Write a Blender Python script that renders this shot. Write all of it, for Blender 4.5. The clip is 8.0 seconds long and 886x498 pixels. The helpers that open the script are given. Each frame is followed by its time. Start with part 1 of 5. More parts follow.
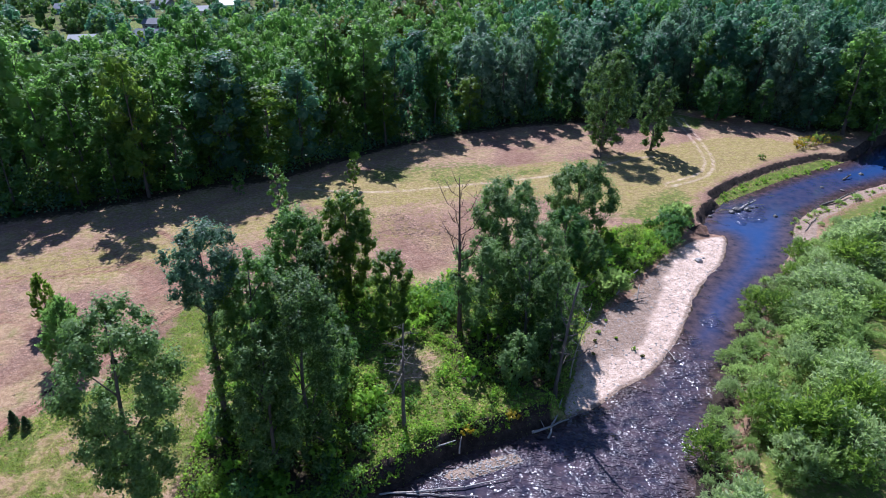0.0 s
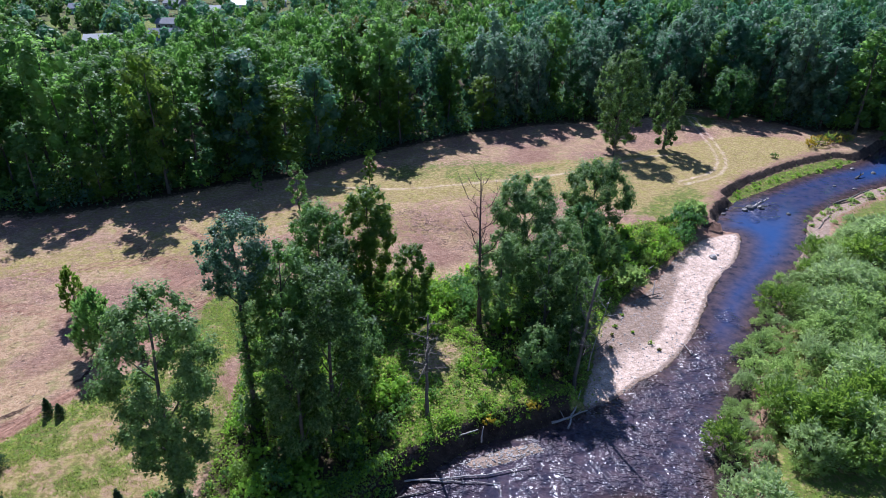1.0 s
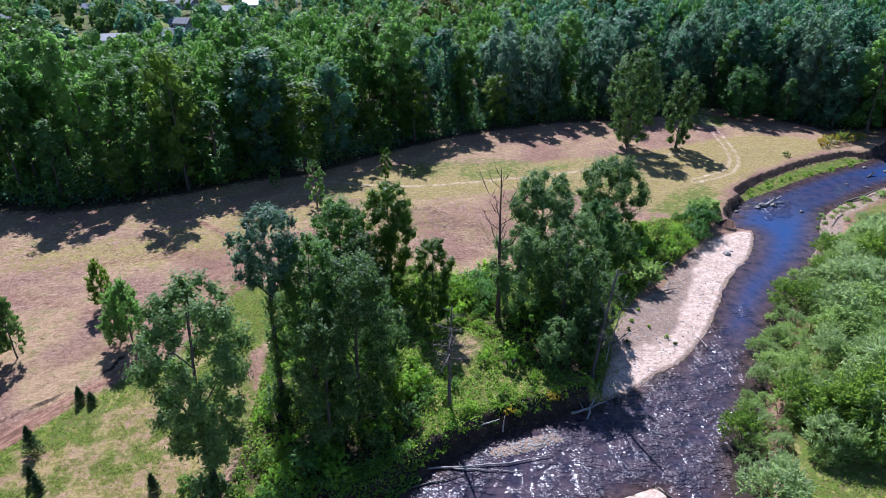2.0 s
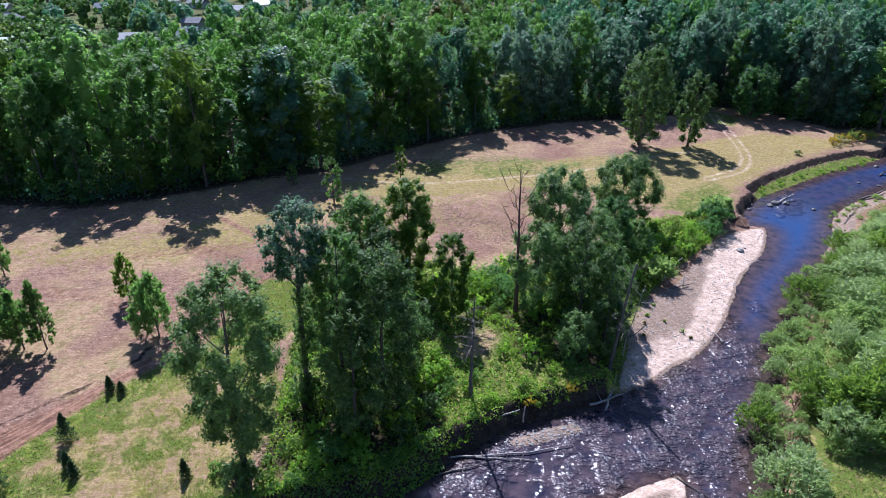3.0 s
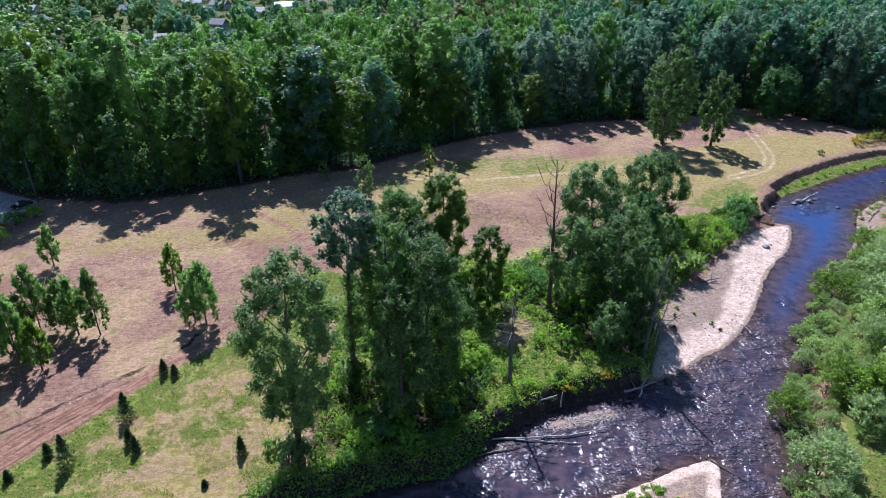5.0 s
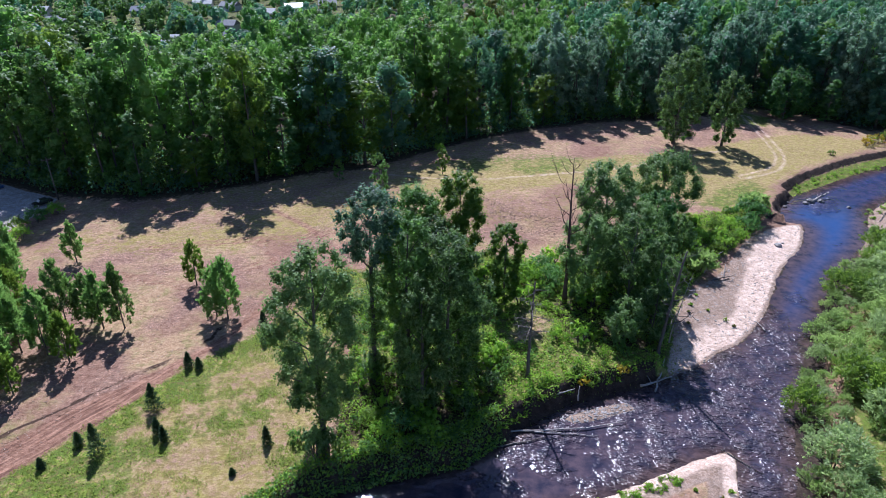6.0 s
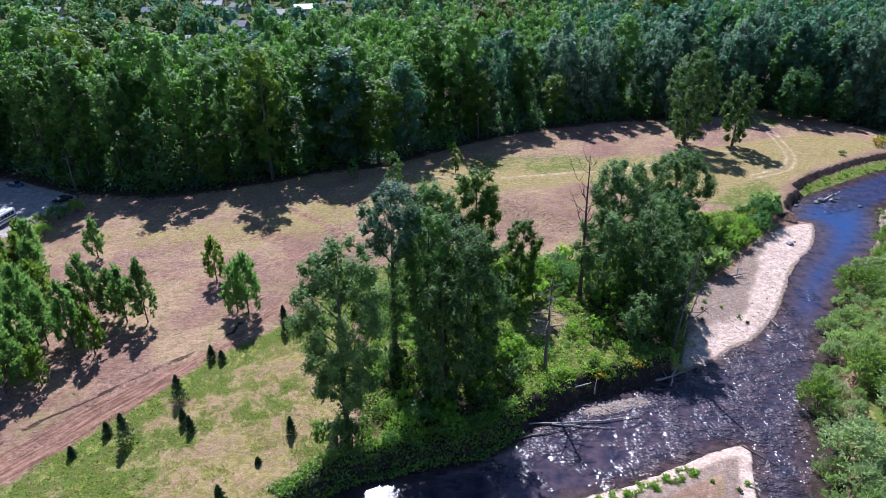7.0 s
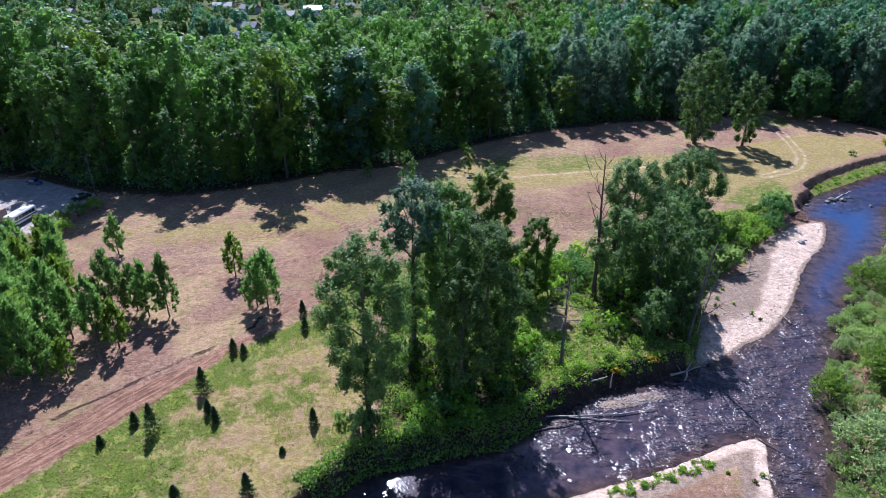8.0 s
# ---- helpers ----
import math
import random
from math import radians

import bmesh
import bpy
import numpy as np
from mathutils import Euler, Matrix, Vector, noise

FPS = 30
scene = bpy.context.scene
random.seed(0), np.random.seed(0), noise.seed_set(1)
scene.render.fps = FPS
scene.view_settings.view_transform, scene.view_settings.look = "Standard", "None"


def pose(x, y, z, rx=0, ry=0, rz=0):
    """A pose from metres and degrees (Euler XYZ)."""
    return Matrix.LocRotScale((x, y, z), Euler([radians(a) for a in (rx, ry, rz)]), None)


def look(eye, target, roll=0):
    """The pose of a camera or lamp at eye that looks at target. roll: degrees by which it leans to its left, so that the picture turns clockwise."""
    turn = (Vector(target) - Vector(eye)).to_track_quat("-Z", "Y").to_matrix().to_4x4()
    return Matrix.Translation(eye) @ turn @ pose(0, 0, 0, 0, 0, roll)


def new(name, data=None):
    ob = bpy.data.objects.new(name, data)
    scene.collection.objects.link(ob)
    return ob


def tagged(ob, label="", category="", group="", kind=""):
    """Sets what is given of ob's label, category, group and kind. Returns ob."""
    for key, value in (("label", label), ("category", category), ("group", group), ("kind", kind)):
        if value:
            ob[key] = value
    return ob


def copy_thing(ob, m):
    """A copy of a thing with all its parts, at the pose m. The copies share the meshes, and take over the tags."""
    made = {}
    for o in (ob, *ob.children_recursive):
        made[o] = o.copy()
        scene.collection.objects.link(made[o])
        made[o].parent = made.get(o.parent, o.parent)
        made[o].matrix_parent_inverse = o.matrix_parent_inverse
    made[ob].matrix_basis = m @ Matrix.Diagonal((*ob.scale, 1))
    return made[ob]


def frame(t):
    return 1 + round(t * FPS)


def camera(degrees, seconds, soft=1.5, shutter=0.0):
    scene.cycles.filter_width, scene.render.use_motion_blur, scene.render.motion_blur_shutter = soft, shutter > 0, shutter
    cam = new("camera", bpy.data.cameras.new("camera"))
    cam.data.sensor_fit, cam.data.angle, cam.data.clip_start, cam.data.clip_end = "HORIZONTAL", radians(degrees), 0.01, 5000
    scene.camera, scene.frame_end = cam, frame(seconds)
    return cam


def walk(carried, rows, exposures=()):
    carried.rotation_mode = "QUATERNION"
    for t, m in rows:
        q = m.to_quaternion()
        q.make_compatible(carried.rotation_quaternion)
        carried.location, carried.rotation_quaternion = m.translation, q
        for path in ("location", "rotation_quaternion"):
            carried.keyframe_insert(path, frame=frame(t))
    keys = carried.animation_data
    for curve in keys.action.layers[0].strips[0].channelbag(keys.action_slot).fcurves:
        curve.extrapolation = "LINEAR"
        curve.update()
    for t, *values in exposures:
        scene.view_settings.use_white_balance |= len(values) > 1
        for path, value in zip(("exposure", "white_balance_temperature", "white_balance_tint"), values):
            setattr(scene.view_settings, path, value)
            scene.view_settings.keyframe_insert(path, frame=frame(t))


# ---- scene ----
cam = camera(68.4, 8.0, 0.4)
METRES, EYE, TILT, LEAN, TURN = 24.0, 60.0, 0.0, 0.0, 0.0
ROWS = [
    (0.0, 0.0, 0.0, 0.0, -0.08, -27.9, 0.15),
    (0.5, -0.0472, -0.0446, 0.0015, 0.2, -27.88, 0.16),
    (1.0, -0.0963, -0.0889, 0.0034, 0.47, -27.87, 0.18),
    (1.5, -0.1435, -0.1345, 0.0047, 0.74, -27.84, 0.23),
    (3.0, -0.288, -0.2678, 0.0129, 1.47, -27.84, 0.29),
    (3.5, -0.3335, -0.3114, 0.0149, 1.74, -27.82, 0.32),
    (4.0, -0.3787, -0.3538, 0.0172, 1.99, -27.77, 0.34),
    (4.5, -0.4226, -0.3962, 0.0195, 2.23, -27.7, 0.37),
    (6.0, -0.5522, -0.5246, 0.0273, 2.93, -27.52, 0.42),
    (6.5, -0.5943, -0.567, 0.0291, 3.17, -27.45, 0.45),
    (7.0, -0.6365, -0.6095, 0.03, 3.38, -27.4, 0.47),
    (7.5, -0.6776, -0.6519, 0.0307, 3.59, -27.32, 0.5),
    (8.0, -0.7182, -0.6947, 0.031, 3.82, -27.26, 0.51),
]
walk(cam, [(t, pose(0, 0, EYE, TILT, LEAN, TURN) @ pose(METRES * x, METRES * y, METRES * z, 90 + pitch, roll, yaw)) for t, x, y, z, yaw, pitch, roll in ROWS],
     [(0.0, 0.75, 5180, 20.5), (8.0, 0.75, 5180, 20.5)])

# ---- world, sun, exposure ----
SUN_AZ, SUN_EL = 13.0, 46.8
sd = Vector((-math.sin(radians(SUN_AZ)) * math.cos(radians(SUN_EL)), math.cos(radians(SUN_AZ)) * math.cos(radians(SUN_EL)), math.sin(radians(SUN_EL))))
world = bpy.data.worlds.new("sky")
scene.world = world
world.use_nodes = True
wn = world.node_tree
wn.nodes.clear()
sky = wn.nodes.new("ShaderNodeTexSky")
sky.sky_type, sky.sun_disc = "NISHITA", False
sky.sun_elevation, sky.sun_rotation = radians(SUN_EL), radians(-SUN_AZ)
sky.air_density, sky.dust_density, sky.ozone_density = 1.0, 0.3, 3.0
bg = wn.nodes.new("ShaderNodeBackground")
bg.inputs["Strength"].default_value = 0.066
wo = wn.nodes.new("ShaderNodeOutputWorld")
wn.links.new(sky.outputs[0], bg.inputs["Color"])
wn.links.new(bg.outputs[0], wo.inputs["Surface"])
sun = new("sun", bpy.data.lights.new("sun", "SUN"))
sun.data.energy, sun.data.angle, sun.data.color = 5.0, radians(0.5), (1.0, 0.94, 0.84)
sun.matrix_world = look(sd * 300, (0, 0, 0))

# ---- materials ----
def material(name):
    m = bpy.data.materials.new(name)
    m.use_nodes = True
    m.node_tree.nodes.clear()
    return m, m.node_tree.nodes, m.node_tree.links


def put_out(m, socket):
    o = m.node_tree.nodes.new("ShaderNodeOutputMaterial")
    m.node_tree.links.new(socket, o.inputs["Surface"])


def mixer(nt, a, b, f, mode="MIX"):
    n = nt.nodes.new("ShaderNodeMix")
    n.data_type, n.blend_type = "RGBA", mode
    for v, i in ((f, 0), (a, 6), (b, 7)):
        if isinstance(v, (tuple, float, int)):
            n.inputs[i].default_value = v if not isinstance(v, tuple) else (*v, 1)
        else:
            nt.links.new(v, n.inputs[i])
    return n.outputs[2]


def noise_tex(nt, scale, detail=4, rough=0.6, vec=None, dist=0.0):
    n = nt.nodes.new("ShaderNodeTexNoise")
    n.inputs["Scale"].default_value, n.inputs["Detail"].default_value = scale, detail
    n.inputs["Roughness"].default_value, n.inputs["Distortion"].default_value = rough, dist
    if vec is not None:
        nt.links.new(vec, n.inputs["Vector"])
    return n.outputs[0]


def ramp(nt, fac, lo, hi, a=(0, 0, 0), b=(1, 1, 1)):
    n = nt.nodes.new("ShaderNodeValToRGB")
    n.color_ramp.elements[0].position, n.color_ramp.elements[1].position = lo, hi
    n.color_ramp.elements[0].color, n.color_ramp.elements[1].color = (*a, 1), (*b, 1)
    nt.links.new(fac, n.inputs[0])
    return n.outputs[0]


def maths(nt, op, a, b=0.0, clamp=False):
    n = nt.nodes.new("ShaderNodeMath")
    n.operation, n.use_clamp = op, clamp
    for i, v in enumerate((a, b)):
        if isinstance(v, (float, int)):
            n.inputs[i].default_value = v
        else:
            nt.links.new(v, n.inputs[i])
    return n.outputs[0]


def position(nt):
    return nt.nodes.new("ShaderNodeNewGeometry").outputs["Position"]


def bump(nt, h, strength, dist):
    b = nt.nodes.new("ShaderNodeBump")
    b.inputs["Strength"].default_value, b.inputs["Distance"].default_value = strength, dist
    nt.links.new(h, b.inputs["Height"])
    return b.outputs[0]


def leaf_material(name, dark, light, glow, through_share=0.45, rough=0.5, spec=0.35, grain=0.75, sparse=1.0):
    """Leaves: sunlit faces, light coming through them, and a weak shine."""
    m, N, L = material(name)
    nt = m.node_tree
    g = N.new("ShaderNodeNewGeometry")
    oi = N.new("ShaderNodeObjectInfo")
    big = noise_tex(nt, 0.35, 2, 0.5, g.outputs["Position"])
    f = maths(nt, "ADD", maths(nt, "MULTIPLY", maths(nt, "POWER", g.outputs["Random Per Island"], sparse), grain), maths(nt, "MULTIPLY", big, 0.9))
    f = maths(nt, "ADD", f, maths(nt, "MULTIPLY", maths(nt, "SUBTRACT", oi.outputs["Random"], 0.5), 0.95))
    f = maths(nt, "SUBTRACT", f, 0.32, True)
    col = mixer(nt, dark, light, f)
    p = N.new("ShaderNodeBsdfPrincipled")
    L.new(col, p.inputs["Base Color"])
    p.inputs["Roughness"].default_value = rough
    p.inputs["Specular IOR Level"].default_value = spec
    tr = N.new("ShaderNodeBsdfTranslucent")
    L.new(mixer(nt, glow, col, 0.3), tr.inputs["Color"])
    mx = N.new("ShaderNodeMixShader")
    mx.inputs[0].default_value = through_share
    L.new(p.outputs[0], mx.inputs[1])
    L.new(tr.outputs[0], mx.inputs[2])
    put_out(m, mx.outputs[0])
    return m


def plain(name, a, b, scale=3.0, rough=0.8, metal=0.0, relief=0.0, spec=0.4):
    """A solid surface whose colour wanders between a and b at two scales."""
    m, N, L = material(name)
    nt = m.node_tree
    co = N.new("ShaderNodeTexCoord").outputs["Object"]
    n1, n2 = noise_tex(nt, scale, 5, 0.65, co), noise_tex(nt, scale * 0.17, 2, 0.5, co)
    f = maths(nt, "ADD", maths(nt, "MULTIPLY", n1, 0.65), maths(nt, "MULTIPLY", n2, 0.35))
    p = N.new("ShaderNodeBsdfPrincipled")
    L.new(mixer(nt, a, b, ramp(nt, f, 0.3, 0.7)), p.inputs["Base Color"])
    p.inputs["Roughness"].default_value, p.inputs["Metallic"].default_value = rough, metal
    p.inputs["Specular IOR Level"].default_value = spec
    if relief:
        L.new(bump(nt, n1, 0.6, relief), p.inputs["Normal"])
    put_out(m, p.outputs[0])
    return m


COTTON = leaf_material("cottonwood_leaves", (0.022, 0.062, 0.018), (0.165, 0.275, 0.075), (0.32, 0.58, 0.10), 0.56, 0.5, 0.25, 1.1, 1.3)
# Shaded crown with sparse sun glints, both put into the leaf colour.
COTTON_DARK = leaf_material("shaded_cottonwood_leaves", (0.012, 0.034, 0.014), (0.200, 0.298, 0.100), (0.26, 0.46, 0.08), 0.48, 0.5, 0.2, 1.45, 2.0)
# Bluish leaf tone with the haze of distance mixed into it.
DUSKY = leaf_material("hazy_bluish_leaves", (0.022, 0.066, 0.046), (0.135, 0.235, 0.148), (0.20, 0.46, 0.20), 0.52, 0.5, 0.3)
SILVER = leaf_material("silvery_leaves", (0.034, 0.074, 0.048), (0.245, 0.330, 0.220), (0.26, 0.48, 0.23), 0.50, 0.5, 0.25, 1.2, 1.4)
LIME = leaf_material("lime_leaves", (0.045, 0.110, 0.020), (0.155, 0.240, 0.040), (0.32, 0.48, 0.05), 0.54, 0.45, 0.25)
FRESH = leaf_material("fresh_leaves", (0.032, 0.095, 0.030), (0.135, 0.245, 0.070), (0.22, 0.46, 0.09), 0.5, 0.45, 0.25)
OLIVE = leaf_material("olive_leaves", (0.07, 0.090, 0.02), (0.18, 0.18, 0.035), (0.30, 0.31, 0.04), 0.45, 0.5, 0.3)
WILLOW = leaf_material("willow_leaves", (0.130, 0.205, 0.066), (0.330, 0.430, 0.150), (0.50, 0.68, 0.17), 0.60, 0.5, 0.25)
YOUNG = leaf_material("young_cottonwood_leaves", (0.040, 0.100, 0.034), (0.165, 0.280, 0.090), (0.34, 0.58, 0.11), 0.56, 0.48, 0.3, 1.0)
SILVER_WILLOW = leaf_material("grey_willow_leaves", (0.145, 0.210, 0.090), (0.350, 0.430, 0.195), (0.48, 0.64, 0.21), 0.58, 0.5, 0.25)
SHRUB = leaf_material("understorey_leaves", (0.085, 0.185, 0.022), (0.310, 0.470, 0.060), (0.48, 0.76, 0.06), 0.54, 0.5, 0.25)
NEEDLE = leaf_material("fir_needles", (0.03, 0.065, 0.03), (0.075, 0.12, 0.045), (0.09, 0.16, 0.05), 0.4)
BROOM = leaf_material("broom_flowers", (0.30, 0.24, 0.01), (0.55, 0.40, 0.01), (0.5, 0.38, 0.01), 0.3)
GRASS = leaf_material("grass_blades", (0.12, 0.19, 0.028), (0.32, 0.33, 0.09), (0.38, 0.48, 0.08), 0.55, 0.6, 0.2)
BARK = plain("bark", (0.06, 0.05, 0.04), (0.16, 0.14, 0.12), 4, 0.9, 0, 0.04)
BARK_RED = plain("dead_reddish_bark", (0.06, 0.035, 0.03), (0.16, 0.10, 0.08), 4, 0.9, 0, 0.04)
DEADWOOD = plain("bleached_wood", (0.22, 0.19, 0.17), (0.42, 0.38, 0.34), 5, 0.85, 0, 0.02)
WET = plain("wet_dark_stone", (0.06, 0.055, 0.05), (0.16, 0.145, 0.13), 5, 0.5, 0, 0.03)
STONE = plain("river_stone", (0.24, 0.22, 0.20), (0.42, 0.39, 0.36), 6, 0.85, 0, 0.02)
TORN = plain("torn_turf", (0.16, 0.11, 0.085), (0.32, 0.23, 0.175), 1.0, 0.95)
CHIPS = plain("chipped_wood", (0.22, 0.15, 0.11), (0.50, 0.38, 0.29), 1.0, 0.9)


def ground_material():
    m, N, L = material("ground_cover")
    nt = m.node_tree
    pos = position(nt)
    a1, a2, a3 = N.new("ShaderNodeAttribute"), N.new("ShaderNodeAttribute"), N.new("ShaderNodeAttribute")
    a1.attribute_name, a2.attribute_name, a3.attribute_name = "cover_a", "cover_b", "cover_c"
    s1, s2, s3 = N.new("ShaderNodeSeparateColor"), N.new("ShaderNodeSeparateColor"), N.new("ShaderNodeSeparateColor")
    for a, s in ((a1, s1), (a2, s2), (a3, s3)):
        L.new(a.outputs["Color"], s.inputs[0])
    fine, mid, wide = noise_tex(nt, 3.0, 6, 0.75, pos), noise_tex(nt, 0.55, 6, 0.7, pos), noise_tex(nt, 0.09, 4, 0.6, pos)
    patchy, grain = noise_tex(nt, 1.3, 4, 0.65, pos, 0.5), noise_tex(nt, 7.0, 3, 0.7, pos)
    stretch = N.new("ShaderNodeMapping")
    stretch.inputs["Scale"].default_value = (0.9, 1.7, 1.0)
    stretch.inputs["Rotation"].default_value = (0, 0, radians(-12))
    L.new(pos, stretch.inputs["Vector"])
    streak = noise_tex(nt, 1.0, 6, 0.72, stretch.outputs[0], 0.6)

    def edge(w, soft=0.16, amount=0.9):
        """A cover's weight, frayed at its border."""
        e = maths(nt, "ADD", w, maths(nt, "MULTIPLY", maths(nt, "SUBTRACT", mid, 0.5), amount * 1.2))
        e = maths(nt, "ADD", e, maths(nt, "MULTIPLY", maths(nt, "SUBTRACT", patchy, 0.5), amount * 1.3))
        e = maths(nt, "ADD", e, maths(nt, "MULTIPLY", maths(nt, "SUBTRACT", fine, 0.5), amount * 0.5))
        return ramp(nt, e, 0.5 - soft, 0.5 + soft)

    big = noise_tex(nt, 0.035, 3, 0.6, pos, 1.0)
    mulch = mixer(nt, (0.22, 0.140, 0.108), (0.50, 0.335, 0.25), ramp(nt, streak, 0.36, 0.62))
    mulch = mixer(nt, mulch, (0.62, 0.47, 0.37), maths(nt, "MULTIPLY", ramp(nt, fine, 0.54, 0.70), 0.7))
    mulch = mixer(nt, mulch, (0.115, 0.078, 0.062), maths(nt, "MULTIPLY", ramp(nt, fine, 0.44, 0.30), 0.6))
    mulch = mixer(nt, mulch, (0.36, 0.27, 0.165), maths(nt, "MULTIPLY", ramp(nt, wide, 0.43, 0.60), 0.8))
    mulch = mixer(nt, mulch, (0.20, 0.122, 0.090), maths(nt, "MULTIPLY", ramp(nt, big, 0.48, 0.62), 0.75))
    mulch = mixer(nt, mulch, (0.21, 0.20, 0.085), maths(nt, "MULTIPLY", maths(nt, "MULTIPLY", ramp(nt, mid, 0.48, 0.62), ramp(nt, wide, 0.46, 0.58)), 0.8))
    dry = mixer(nt, (0.18, 0.150, 0.062), (0.35, 0.295, 0.135), ramp(nt, fine, 0.35, 0.65))
    dry = mixer(nt, dry, (0.25, 0.235, 0.070), ramp(nt, mid, 0.46, 0.66))
    dry = mixer(nt, dry, (0.40, 0.28, 0.20), maths(nt, "MULTIPLY", ramp(nt, streak, 0.54, 0.68), 0.7))
    green = mixer(nt, (0.085, 0.14, 0.018), (0.235, 0.31, 0.05), ramp(nt, fine, 0.35, 0.65))
    green = mixer(nt, green, (0.40, 0.31, 0.16), maths(nt, "MULTIPLY", ramp(nt, patchy, 0.49, 0.60), 0.8))
    green = mixer(nt, green, (0.05, 0.09, 0.015), maths(nt, "MULTIPLY", ramp(nt, mid, 0.44, 0.34), 0.6))
    gravel = mixer(nt, (0.150, 0.116, 0.092), (0.36, 0.285, 0.230), ramp(nt, fine, 0.32, 0.62))
    gravel = mixer(nt, gravel, (0.24, 0.20, 0.17), maths(nt, "MULTIPLY", ramp(nt, mid, 0.45, 0.6), 0.6))
    # Damp soil, darkened further so that cut bank faces look shaded.
    damp_and_shade = mixer(nt, (0.022, 0.018, 0.016), (0.07, 0.054, 0.044), ramp(nt, mid, 0.35, 0.65))
    lot = mixer(nt, (0.30, 0.29, 0.285), (0.42, 0.41, 0.40), ramp(nt, mid, 0.35, 0.65))
    litter_and_shade = mixer(nt, (0.028, 0.026, 0.016), (0.075, 0.060, 0.036), ramp(nt, mid, 0.35, 0.65))
    along = N.new("ShaderNodeMapping")
    along.vector_type = "TEXTURE"
    along.inputs["Scale"].default_value = (4.5, 0.42, 1.0)
    along.inputs["Rotation"].default_value = (0, 0, radians(55))
    L.new(pos, along.inputs["Vector"])
    drag = noise_tex(nt, 1.0, 5, 0.65, along.outputs[0], 0.3)
    rut = mixer(nt, (0.13, 0.074, 0.054), (0.36, 0.225, 0.16), ramp(nt, drag, 0.36, 0.66))
    sand = mixer(nt, (0.46, 0.375, 0.315), (0.66, 0.55, 0.47), ramp(nt, mid, 0.35, 0.65))
    sand = mixer(nt, sand, (0.25, 0.22, 0.20), maths(nt, "MULTIPLY", ramp(nt, fine, 0.55, 0.7), 0.5))
    c = mulch
    c = mixer(nt, c, dry, edge(s1.outputs[1]))
    c = mixer(nt, c, green, edge(s1.outputs[0]))
    c = mixer(nt, c, rut, edge(s2.outputs[2], 0.2, 0.6))
    c = mixer(nt, c, litter_and_shade, edge(s3.outputs[0]))
    c = mixer(nt, c, gravel, edge(s1.outputs[2], 0.1, 0.5))
    c = mixer(nt, c, sand, edge(s3.outputs[1], 0.22, 0.7))
    c = mixer(nt, c, lot, edge(s2.outputs[1], 0.06, 0.2))
    c = mixer(nt, c, damp_and_shade, edge(s2.outputs[0], 0.12, 0.5))
    c = mixer(nt, c, (0.055, 0.036, 0.026), edge(s3.outputs[2], 0.1, 0.3))
    c = mixer(nt, c, (1.25, 1.17, 1.10), 1.0, "MULTIPLY")
    c = mixer(nt, c, (0.62, 0.58, 0.55), ramp(nt, grain, 0.52, 0.34), "MULTIPLY")
    c = mixer(nt, c, (1.5, 1.45, 1.38), ramp(nt, grain, 0.50, 0.66), "MULTIPLY")
    c = mixer(nt, c, (0.74, 0.71, 0.68), maths(nt, "MULTIPLY", ramp(nt, patchy, 0.50, 0.34), 0.8), "MULTIPLY")
    p = N.new("ShaderNodeBsdfPrincipled")
    L.new(c, p.inputs["Base Color"])
    p.inputs["Roughness"].default_value, p.inputs["Specular IOR Level"].default_value = 0.95, 0.15
    h = maths(nt, "ADD", maths(nt, "MULTIPLY", streak, 0.6), maths(nt, "MULTIPLY", fine, 0.4))
    L.new(bump(nt, h, 0.9, 0.35), p.inputs["Normal"])
    put_out(m, p.outputs[0])
    return m


